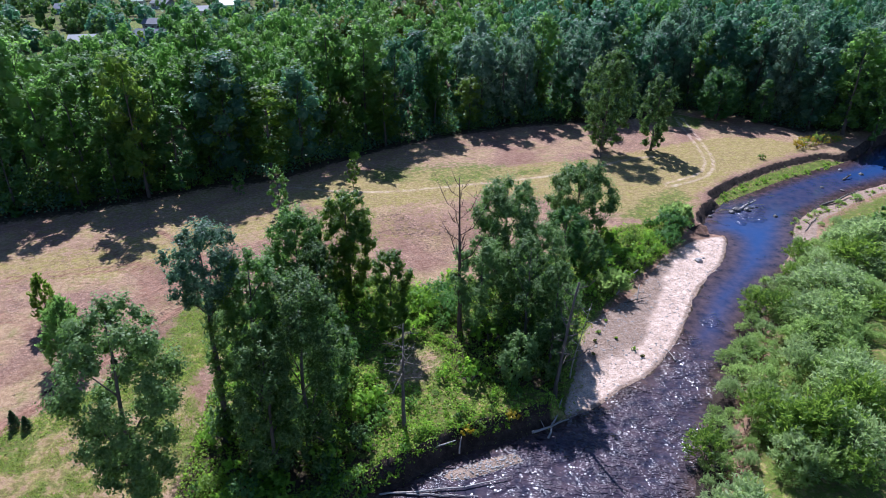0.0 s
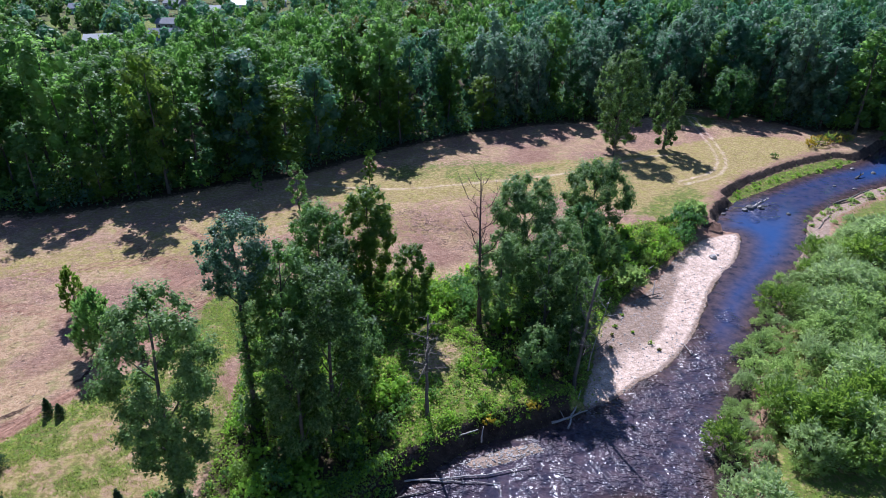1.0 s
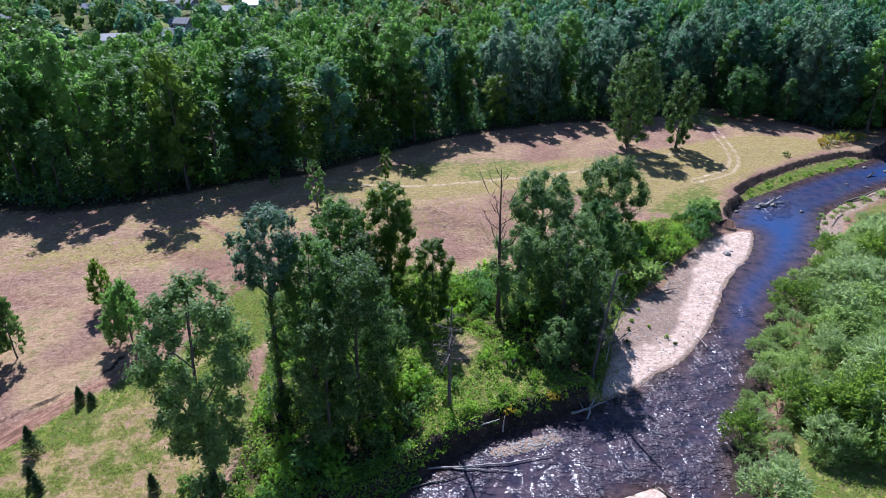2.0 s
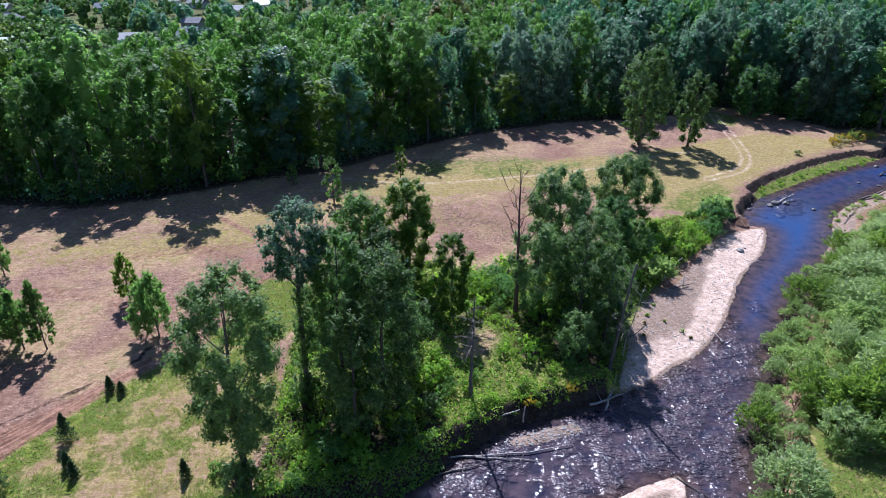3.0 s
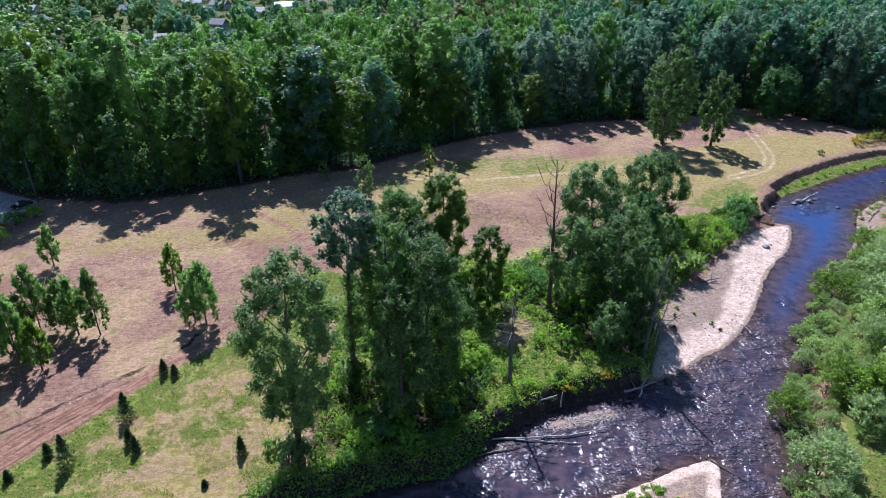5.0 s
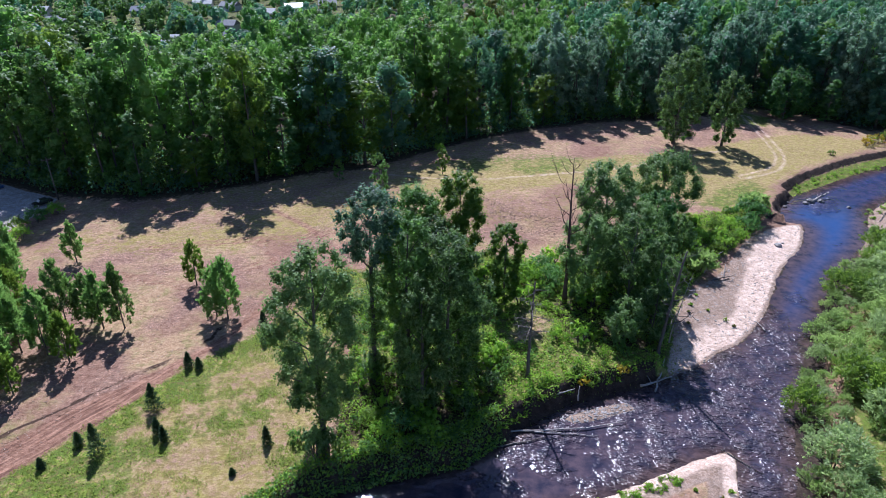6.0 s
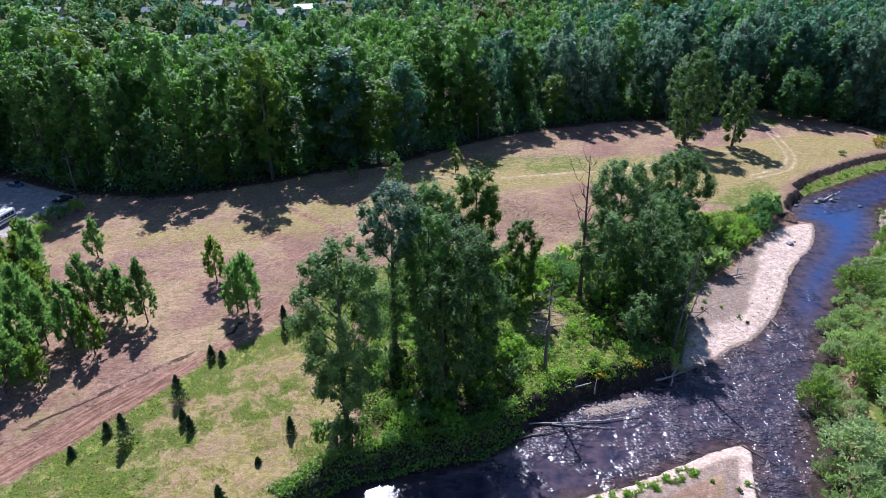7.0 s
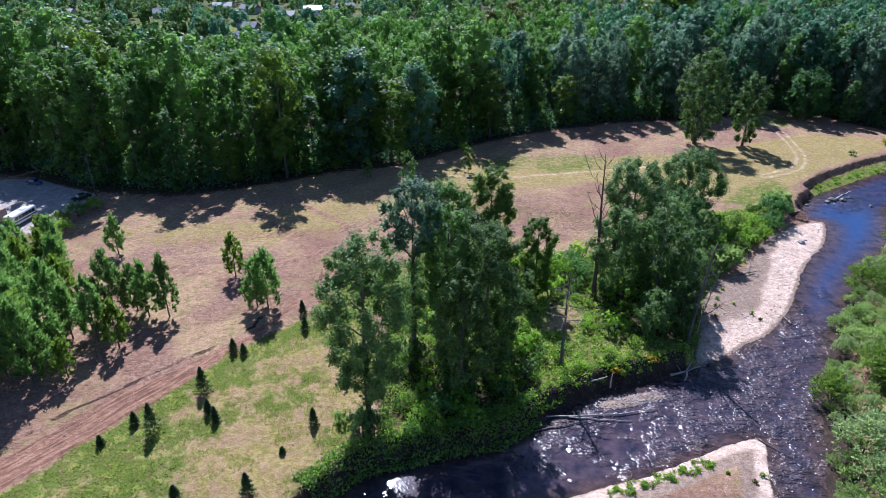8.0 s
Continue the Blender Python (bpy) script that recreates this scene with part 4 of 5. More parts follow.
HOUSES = [(-252, 300, 14, 9, -12, "grey"), (-175, 330, 13, 9, 10, "pale"), (-150, 345, 12, 8, -6, "blue"), (-228, 318, 15, 9, 8, "white"), (-272, 396, 12, 9, 25, "grey"), (-288, 372, 11, 8, -10, "blue"), (-211, 474, 13, 9, 12, "pale"), (-187, 462, 12, 9, -15, "grey"), (-152, 428, 13, 9, 6, "pale"), (-140, 455, 12, 9, 20, "white"), (-160, 380, 11, 8, -8, "grey"), (-240, 440, 12, 9, 4, "blue"), (-120, 470, 12, 9, 15, "grey"), (-310, 440, 12, 9, 0, "pale")]
for gx in np.arange(-380, -40, 10.5):
    for gy in np.arange(170, 540, 10.5):
        x, y = gx + rng.uniform(-5, 5), gy + rng.uniform(-5, 5)
        lim = float(np.interp(x, [-230, -130, -112, -90, -66, -44, -30], [176, 178, 206, 242, 272, 298, 312]))
        if y < lim + 3 or any(math.hypot(x - hx, y - hy + 9) < 15 for hx, hy, *_ in HOUSES) or any(math.hypot(x - a, y - b) < 16 for a, b in LAWNS):
            continue
        if rng.uniform() < 0.24 or x < -0.78 * y - 10 or x > -0.05 * y:
            continue
        town.append((x, y, 0.0))
garden = [build_tree("garden_tree", 560 + i, 10.0, 5.4, 0.03, m, 420, 0.70, 0.42, 12, (0, 0), quad=False, limbs=5, r0=0.22, shell=0.3, big=1.45, core=0.78) for i, m in enumerate((FRESH, DUSKY, COTTON_DARK, COTTON_DARK, LIME))]
for gt in garden:
    tagged(gt, "round leafy garden tree among distant houses", "tree", "suburban trees")
rng.shuffle(town)
for k, (x, y, _) in enumerate(sorted(town[:480], key=lambda q: q[1])[:190]):
    sc = rng.uniform(0.7, 1.2)
    m = pose(x, y, ground_z(x, y), 0, 0, 67 * k) @ Matrix.Diagonal((sc, sc, sc * rng.uniform(0.8, 1.15), 1))
    if k < 5:
        garden[k].matrix_basis = m
    else:
        copy_thing(garden[(k * 7 + int(rng.integers(3))) % 5 if rng.uniform() < 0.45 else 1 + k % 3], m)

woods("far_woods", [(x, y, ground_z(x, y)) for x, y, _ in sorted(town[:480], key=lambda q: q[1])[190:]], [COTTON_DARK, FRESH, DUSKY], "round garden trees spread through the distant suburb", 8, 12, 260, 0.9, 15, 0.46)
ridge_line = [(x, y, -0.5) for x, y in zip(*[a.tolist() for a in jittered(rng, -60, 300, 314, 470, 12.5, 4.0)]) if abs(x) < 0.72 * y]
woods("far_woods", ridge_line, [COTTON_DARK, COTTON_DARK, DUSKY], "dark green forest on the far rise", 20, 30, 190, 1.2, 14)

# lower, sunlit trees standing before the forest's edge
for k, (x, y, h) in enumerate(EDGE_TREES):
    sc = h / 26.0
    copy_thing(variants[(3, 5, 3, 5)[k % 4]], pose(x, y, ground_z(x, y), 0, 0, 83 * k) @ Matrix.Diagonal((sc * 1.7, sc * 1.7, sc * 1.05, 1)))["label"] = "bright green leafy tree at the forest's edge"

WALLS = {"white": plain("white_siding", (0.70, 0.70, 0.69), (0.80, 0.80, 0.79), 2, 0.7), "grey": plain("grey_siding", (0.32, 0.34, 0.36), (0.42, 0.44, 0.46), 2, 0.7), "blue": plain("blue_siding", (0.16, 0.22, 0.32), (0.22, 0.30, 0.42), 2, 0.7), "pale": plain("beige_siding", (0.50, 0.46, 0.40), (0.62, 0.58, 0.52), 2, 0.7)}
ROOFS = {"white": plain("white_metal_roof", (0.72, 0.73, 0.74), (0.82, 0.82, 0.82), 2, 0.5), "grey": plain("grey_shingles", (0.16, 0.16, 0.17), (0.28, 0.28, 0.29), 3, 0.85), "blue": plain("slate_shingles", (0.12, 0.13, 0.16), (0.22, 0.23, 0.27), 3, 0.85), "pale": plain("light_shingles", (0.36, 0.35, 0.34), (0.50, 0.49, 0.47), 3, 0.85)}
GLASS = plain("dark_window_glass", (0.02, 0.025, 0.03), (0.03, 0.035, 0.045), 1, 0.08, 0.0, 0.0, 0.8)
TRIM = plain("white_trim", (0.75, 0.75, 0.74), (0.82, 0.82, 0.81), 4, 0.6)
for hx, hy, w, d, rot, kind in HOUSES:
    root = new("house")
    bm = box_bm(w, d, 4.0, (0, 0, 1.5))
    part("wall", bm, WALLS[kind], root)
    bm = bmesh.new()
    for sgn in (1, -1):
        vs = [bm.verts.new(c) for c in ((-w / 2 - .5, sgn * (d / 2 + .6), 3.3), (w / 2 + .5, sgn * (d / 2 + .6), 3.3), (w / 2 + .5, 0, 5.9), (-w / 2 - .5, 0, 5.9))]
        vt = [bm.verts.new(v.co + Vector((0, 0, 0.25))) for v in vs]
        for q in ((0, 1, 2, 3), (7, 6, 5, 4), (0, 4, 5, 1), (1, 5, 6, 2), (2, 6, 7, 3), (3, 7, 4, 0)):
            bm.faces.new([(vs + vt)[i] for i in q])
    for sgn in (1, -1):
        gable = [bm.verts.new((sgn * w / 2, yy, zz)) for yy, zz in ((-d / 2, 3.4), (d / 2, 3.4), (0, 5.85))]
        bm.faces.new(gable)
    bmesh.ops.recalc_face_normals(bm, faces=bm.faces)
    part("roof", bm, ROOFS[kind], root)
    for k in (-0.32, 0.05, 0.34):
        win = part("window", box_bm(1.7, 0.08, 1.3, (w * k, -d / 2 - 0.03, 2.1)), TRIM, root)
        part("pane", box_bm(1.4, 0.04, 1.05, (w * k, -d / 2 - 0.08, 2.1)), GLASS, win)
    part("door", box_bm(1.0, 0.07, 2.1, (w * -0.13, -d / 2 - 0.04, 1.05)), TRIM, root)
    root.matrix_basis = pose(hx, hy, ground_z(hx, hy), 0, 0, rot)
    tagged(root, {"white": "white single-storey house with a pale metal roof", "grey": "grey suburban house with a grey shingle roof", "blue": "blue-grey suburban house with a slate roof", "pale": "beige suburban house with light shingle roof"}[kind], "house", "distant houses")

# ---- parking area ----
PAINT_W = plain("white_paint", (0.72, 0.73, 0.74), (0.80, 0.80, 0.80), 1, 0.35, 0, 0, 0.5)
PAINT_B = plain("blue_paint", (0.05, 0.10, 0.22), (0.07, 0.13, 0.28), 1, 0.3, 0.2)
PAINT_K = plain("black_paint", (0.012, 0.012, 0.014), (0.02, 0.02, 0.022), 1, 0.3)
PAINT_T = plain("tan_paint", (0.30, 0.22, 0.17), (0.38, 0.28, 0.22), 1, 0.5)
STRIPE = plain("dark_blue_stripe", (0.02, 0.04, 0.12), (0.03, 0.05, 0.15), 1, 0.4)
RUBBER = plain("tyre_rubber", (0.015, 0.015, 0.015), (0.03, 0.03, 0.03), 5, 0.9)
STEEL = plain("wheel_steel", (0.45, 0.45, 0.46), (0.6, 0.6, 0.6), 5, 0.4, 0.8)
LAMP = plain("lamp_glass", (0.6, 0.6, 0.55), (0.75, 0.75, 0.7), 5, 0.2)


def disc_bm(r, t, m):
    bm = bmesh.new()
    bmesh.ops.create_cone(bm, cap_ends=True, segments=20, radius1=r, radius2=r, depth=t, matrix=m)
    return bm


def wheel(root, x, y, r):
    m = Matrix.Translation((x, y, r)) @ pose(0, 0, 0, 0, 90, 0)
    w = new("wheel")
    w.parent = root
    part("tyre", disc_bm(r, 0.26, m), RUBBER, w)
    part("rim", disc_bm(r * 0.6, 0.29, m), STEEL, w)


def bus(x, y, rot, L=8.6, W=2.4, H=2.75):
    root = new("shuttle_bus")
    part("body", box_bm(W, L - 1.3, H - 0.45, (0, 0.65, 0.45 + (H - 0.45) / 2), 0.16), PAINT_W, root)
    part("hood", box_bm(W * 0.86, 1.5, 1.05, (0, -L / 2 + 0.75, 0.95), 0.18), PAINT_W, root)
    part("windscreen", box_bm(W * 0.84, 0.06, 0.95, (0, -L / 2 + 1.30, 2.0), 0.02), GLASS, root, "dark glass windscreen")
    part("roof_unit", box_bm(1.3, 1.6, 0.22, (0, 1.6, H + 0.10), 0.06), PAINT_W, root)
    for sx in (1, -1):
        for k in range(6):
            part("window", box_bm(0.05, 0.92, 0.8, (sx * (W / 2 + 0.005), -1.9 + k * 1.02, 1.95), 0.015), GLASS, root, "tinted side window")
        part("stripe", box_bm(0.03, L - 1.8, 0.28, (sx * (W / 2 + 0.006), 0.7, 1.15)), STRIPE, root, "dark blue side stripe")
        part("headlight", box_bm(0.3, 0.06, 0.22, (sx * 0.75, -L / 2 - 0.005, 0.95), 0.02), LAMP, root)
        for yy in (-L / 2 + 1.15, L / 2 - 1.7):
            wheel(root, sx * (W / 2 - 0.12), yy, 0.42)
    part("bumper", box_bm(W * 0.9, 0.22, 0.25, (0, -L / 2 - 0.05, 0.55), 0.05), PAINT_K, root)
    root.matrix_basis = pose(x, y, ground_z(x, y) + 0.03, 0, 0, rot)
    return tagged(root, "white shuttle bus with dark windows parked on gravel", "bus")


def car(x, y, rot, paint, label, name="car", L=4.5, W=1.8, H=1.45):
    root = new(name)
    part("body", box_bm(W, L, H * 0.42, (0, 0, 0.3 + H * 0.21), 0.16), paint, root)
    bm = box_bm(W * 0.88, L * 0.52, H * 0.40, (0, 0.15, 0.3 + H * 0.42 + H * 0.18), 0.0)
    for v in bm.verts:
        if v.co.z > 0.3 + H * 0.5:
            v.co.x *= 0.82
            v.co.y = 0.15 + (v.co.y - 0.15) * 0.68
    part("greenhouse", bm, GLASS, root, "dark tinted car windows")
    part("roof_panel", box_bm(W * 0.70, L * 0.34, 0.06, (0, 0.15, 0.3 + H * 0.80), 0.02), paint, root)
    for sx in (1, -1):
        part("headlight", box_bm(0.34, 0.05, 0.16, (sx * W * 0.33, -L / 2 - 0.002, 0.68), 0.02), LAMP, root)
        part("mirror", box_bm(0.18, 0.12, 0.12, (sx * (W / 2 + 0.06), -0.7, 0.98), 0.03), paint, root)
        for yy in (-L * 0.31, L * 0.31):
            wheel(root, sx * (W / 2 - 0.1), yy, 0.33)
    root.matrix_basis = pose(x, y, ground_z(x, y) + 0.03, 0, 0, rot)
    return tagged(root, label, "car", "parked cars")


bus(-122.8, 111.4, -6)
car(-135.4, 135.8, 75, PAINT_B, "blue car parked in the shade of trees")
car(-116.6, 125.6, -35, PAINT_K, "black car parked beside roadside shrubs")
car(-140.5, 127.0, 60, PAINT_W, "white car parked on the gravel lot")
van = car(-128.2, 110.5, -4, PAINT_T, "tan box van parked beside the bus", "box_van", 6.4, 2.2, 2.5)
part("cargo_box", box_bm(2.2, 4.2, 2.1, (0, 0.9, 1.75), 0.05), PAINT_T, van)

root = new("utility_pole")
V, Fc = tubes([[((0, 0, -0.5), 0.16), ((0, 0, 5.5), 0.14), ((0, 0, 11), 0.11)]], 8)
add_mesh("pole", poly_mesh("pole", V, Fc), BARK, root)
part("crossarm", box_bm(2.2, 0.12, 0.14, (0, 0, 10.3), 0.01), BARK, root)
for k in (-0.9, 0.9):
    part("insulator", disc_bm(0.06, 0.2, Matrix.Translation((k, 0, 10.47))), LAMP, root)
root.matrix_basis = pose(-114.5, 128.5, ground_z(-114.5, 128.5), 0, 0, 35)
tagged(root, "weathered wooden utility pole at the wood's edge", "pole")
for k in (0, 1):
    V, Fc = tubes([[((-114.5 + k * 0.8 - 26 * s, 128.5 + 0.6 * k - 30 * s, 9.1 - 4.0 * s * (1 - s) - 0.3 * s), 0.012) for s in np.linspace(0, 1, 9)]], 5)
    tagged(add_mesh("power_line", poly_mesh("power_line", V, Fc), BARK), "thin overhead wire over the parking area", "wire")

# ---- willow thicket on the other bank ----
def build_shrub(name, seed, h, R, mat, n, size, ncl=12, long=2.6, feather=True, stems=5, stray=0.5):
    """A bush of several stems: leaf sprays that rise and fan out from the stems' ends."""
    r = np.random.default_rng(seed)
    root = new(name)
    paths, cl = [], []
    for i in range(ncl):
        a, q = i * 2.39996 + r.uniform(-.4, .4), math.sqrt((i + 0.5) / ncl)
        top = h * (1.0 - 0.55 * q * q) * r.uniform(0.75, 1.05)
        c = np.array([math.cos(a) * R * q * 0.8, math.sin(a) * R * q * 0.8, top * 0.68])
        cl.append((c, R * r.uniform(0.28, 0.42)))
        if i % max(1, ncl // stems) == 0:
            paths.append([((c[0] * 0.15, c[1] * 0.15, -0.3), 0.07), ((c[0] * 0.5, c[1] * 0.5, c[2] * 0.5), 0.05), (tuple(c), 0.02)])
    V, Fc = tubes(paths, 4)
    add_mesh("woody_base", poly_mesh("woody_base", V, Fc), BARK, root)
    pts, out = leaf_points(r, cl, n, h / (2.4 * R) + 0.35)
    pts[:, 2] = np.maximum(pts[:, 2], 0.1 + 0.25 * r.uniform(size=len(pts)))
    if feather:
        V, per = plumes(r, pts, size, h, long, 0.45, stray)
    else:
        V, per = leaves(r, pts, size, quad=False, out=out)
    add_mesh("foliage", fast_mesh("foliage", V, per), mat, root)
    return root


willows = [build_shrub("willow_bush", 700 + i, 6.2, 3.1, m, 2150, 0.160, 34, 3.0, stray=0.8) for i, m in enumerate([WILLOW, SILVER_WILLOW, SILVER_WILLOW, WILLOW, WILLOW, LIME])]
for w in willows:
    tagged(w, "feathery grey-green willow bush in a riverside thicket", "bush", "willow thicket")
rng = np.random.default_rng(77)
MEADOW = [(82, 134), (100, 144), (130, 156), (140, 140), (104, 127), (90, 125)]
OPENING = [(38, 53.5), (47, 54), (62, 54), (62, 40), (34, 42)]
sx, sy = jittered(rng, 26, 118, 40, 146, 2.95, 1.5)
sr = distance(sx, sy, RIVER)
ok = (sr > -0.3) & (distance(sx, sy, RIGHT_BANK, False) < distance(sx, sy, LEFT_BANK, False)) & (sx < 0.76 * sy + 6) & (distance(sx, sy, ISLAND) > 3)
ok &= (distance(sx, sy, MEADOW) > 0) & (distance(sx, sy, OPENING) > 1.5) & ~((sy > 122) & (sr < 5) & (rng.uniform(size=sx.shape) < 0.6))
spots_w = list(zip(sx[ok].tolist(), sy[ok].tolist(), sr[ok].tolist()))
first = set()
for x, y, d in spots_w:
    v = int(rng.integers(len(willows)))
    v = 0 if v in (3, 5) and rng.uniform() < 0.6 else v
    s = (0.66 + 0.045 * min(d, 9)) * float(rng.choice([0.6, 0.75, 0.9, 1.0, 1.25])) * rng.uniform(0.9, 1.1) * (0.55 if y > 122 else 1)
    if 42 < x < 66 and 54 < y < 63:
        s *= 1.3
    m = pose(x, y, ground_z(x, y), 0, 0, rng.uniform(0, 360)) @ pose(0, 0, 0, rng.uniform(-9, 9), rng.uniform(-9, 9), 0) @ Matrix.Diagonal((s * rng.uniform(0.85, 1.4), s * rng.uniform(0.85, 1.4), s * rng.uniform(0.85, 1.35), 1))
    if v not in first:
        first.add(v)
        willows[v].matrix_basis = m
    else:
        copy_thing(willows[v], m)
for v in range(len(willows)):
    if v not in first:
        willows[v].matrix_basis = pose(60 + v, 90, ground_z(60 + v, 90))

# ---- understorey shrubs on the near bank ----
bushes = [build_shrub("leafy_bush", 800 + i, 1.9, 1.25, m, 420, 0.20, 10, feather=False) for i, m in enumerate([SHRUB, SHRUB, LIME, COTTON, SHRUB])]
for b in bushes:
    tagged(b, "bright green leafy bush growing on the river bank", "bush", "riverside bushes")
rng = np.random.default_rng(78)
sx, sy = jittered(rng, -36, 58, 40, 136, 1.9, 0.8)
ok = (distance(sx, sy, wood_green) < -0.3) & (river_distance(sx, sy) > 2.0) & (distance(sx, sy, GRAVEL_BAR) > 1.5)
for q in bare_patches:
    ok &= distance(sx, sy, q) > 0.5
ok &= rng.uniform(size=sx.shape) > np.where(sy < 80, 0.45, 0.62)
patch = [(x, y, float(rng.choice([0.5, 0.7, 0.9, 1.2, 1.5]) * rng.uniform(0.85, 1.15))) for x, y in zip(sx[ok].tolist(), sy[ok].tolist())]
rng.shuffle(patch)
patch = patch[:300]
patch += [(-25, 51, 2.0), (-23, 52.5, 2.2), (-26.5, 53.5, 1.8), (-22, 50, 1.6), (-36, 50, 1.2), (-18, 50, 1.5), (-12, 55.5, 1.3), (-4, 94, 3.2), (-1, 96, 2.6), (-7, 95, 2.8), (-3, 91, 2.6), (1, 92, 2.4), (40, 112, 2.0), (43, 115, 2.0), (46, 119, 2.4), (36, 108, 1.8), (42, 118, 2.2), (48, 124, 3.2), (50.5, 126, 2.6), (33, 112, 2.0), (30, 109, 2.2), (38, 117, 2.0), (-30, 82, 1.6), (-110, 120, 2.0), (-112, 116, 2.2), (-113, 111, 2.4), (-110, 107, 2.2), (-85, 139, 2.2), (-80, 141, 1.4), (-58, 150, 1.8), (-62, 147, 1.2), (-24, 168, 1.8)]
big_bushes = [build_shrub("leafy_bush", 830 + i, 4.0, 2.6, m, 1500, 0.22, 20, feather=False) for i, m in enumerate([SHRUB, FRESH, LIME])]
for b in big_bushes:
    tagged(b, "tall bright green bush beside the riverside trees", "bush", "riverside bushes")
tall_ones = [q for q in patch if q[2] > 1.75]
for k, (x, y, s) in enumerate(tall_ones):
    m = pose(x, y, ground_z(x, y), 0, 0, 71 * k) @ Matrix.Scale(s / 2.1, 4)
    if k < 3:
        big_bushes[k].matrix_basis = m
    else:
        copy_thing(big_bushes[k % 3], m)
first = set()
for x, y, s in [q for q in patch if q[2] <= 1.75]:
    v = int(rng.integers(len(bushes)))
    m = pose(x, y, ground_z(x, y), 0, 0, rng.uniform(0, 360)) @ Matrix.Scale(s, 4)
    if v not in first:
        first.add(v)
        bushes[v].matrix_basis = m
    else:
        copy_thing(bushes[v], m)
for x, y, h, R in ((30.5, 100.5, 4.6, 3.2), (52.5, 130.5, 4.2, 2.4), (49, 127, 6.0, 3.0)):
    b = build_shrub("willow_bush", int(x * 10), h, R, WILLOW, 2600, 0.26, 14)
    stand(b, x, y, "rounded grey-green willow bush at the gravel bar's edge", "bush")
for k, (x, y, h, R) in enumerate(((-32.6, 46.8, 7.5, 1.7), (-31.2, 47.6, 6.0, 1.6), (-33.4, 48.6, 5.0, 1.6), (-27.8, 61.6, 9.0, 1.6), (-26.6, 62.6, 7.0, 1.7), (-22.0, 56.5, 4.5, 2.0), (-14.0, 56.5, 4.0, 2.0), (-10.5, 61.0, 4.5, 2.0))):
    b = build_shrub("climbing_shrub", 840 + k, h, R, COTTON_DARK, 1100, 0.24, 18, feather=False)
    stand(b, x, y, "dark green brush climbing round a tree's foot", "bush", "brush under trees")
for k, (x, y, s) in enumerate(((3.0, 64.6, 1.0), (4.6, 65.2, 1.1), (9.5, 67.3, 1.0), (2.0, 66.0, 0.8), (101, 177, 2.0), (103.5, 178.2, 2.4), (106, 179.5, 2.6), (108.5, 180.6, 2.6), (111, 181.6, 2.6), (113.5, 182.5, 2.2), (105, 181.5, 2.2), (109.5, 183, 2.4), (102, 179.5, 1.6), (112.5, 184.2, 2.2), (115.5, 183.8, 1.8), (87, 168.5, 1.2))):
    b = build_shrub("broom_bush", 880 + k, 1.4 * s, 1.1 * s, BROOM if k % 2 == 0 else LIME, 420, 0.22, 8, feather=False)
    stand(b, x, y, "broom bush covered with yellow flowers", "bush", "flowering broom")

# low green growth on the ledge under the far bank, and on the island
low_places = [(LEDGE[0][0] + (LEDGE[4][0] - LEDGE[0][0]) * s + 1.6 * math.sin(s * 40) - 1.2, LEDGE[0][1] + (LEDGE[4][1] - LEDGE[0][1]) * s + 1.9 + 1.6 * math.sin(s * 6.3 - 0.5)) for s in np.linspace(0.05, 0.95, 34)]
low_places += [(-1 + 14.5 * s + 0.6 * math.sin(s * 50), 42.6 + 6.2 * s + 0.8 * math.sin(s * 31)) for s in np.linspace(0, 1, 70)]
low_places += [(76 + 34 * s + 1.5 * math.sin(s * 40), 127 + 24 * s ** 0.8 + math.sin(s * 60)) for s in np.linspace(0, 1, 26)]
rim = [(x, y) for x, y in LEFT_BANK if 43 < y < 68 and x < 14]
for (xa, ya), (xb, yb) in zip(rim, rim[1:]):
    for q in (0.1, 0.5, 0.85):
        nx, ny = yb - ya, -(xb - xa)
        ln = math.hypot(nx, ny) + 1e-6
        k = 1.7 + 0.9 * math.sin(xa * 3 + q * 9)
        low_places.append((xa + (xb - xa) * q - nx / ln * k * (1 if (-nx / ln) < 0 or ny < 0 else -1), ya + (yb - ya) * q + abs(ny / ln) * k))
low = build_shrub("low_green_shrub", 860, 1.1, 1.2, SHRUB, 330, 0.20, 8, feather=False)
tagged(low, "low green shrub at the water's edge", "bush", "waterside shrubs")
for k, (x, y) in enumerate(low_places):
    m = pose(x, y, ground_z(x, y), 0, 0, 47 * k) @ Matrix.Diagonal((*(3 * [(0.6 + 0.5 * abs(math.sin(k * 1.7))) * (0.35 + 0.55 * abs(math.sin(k * 2.9)) if y < 50 else 1)]), 1))
    if k == 0:
        low.matrix_basis = m
    else:
        copy_thing(low, m)

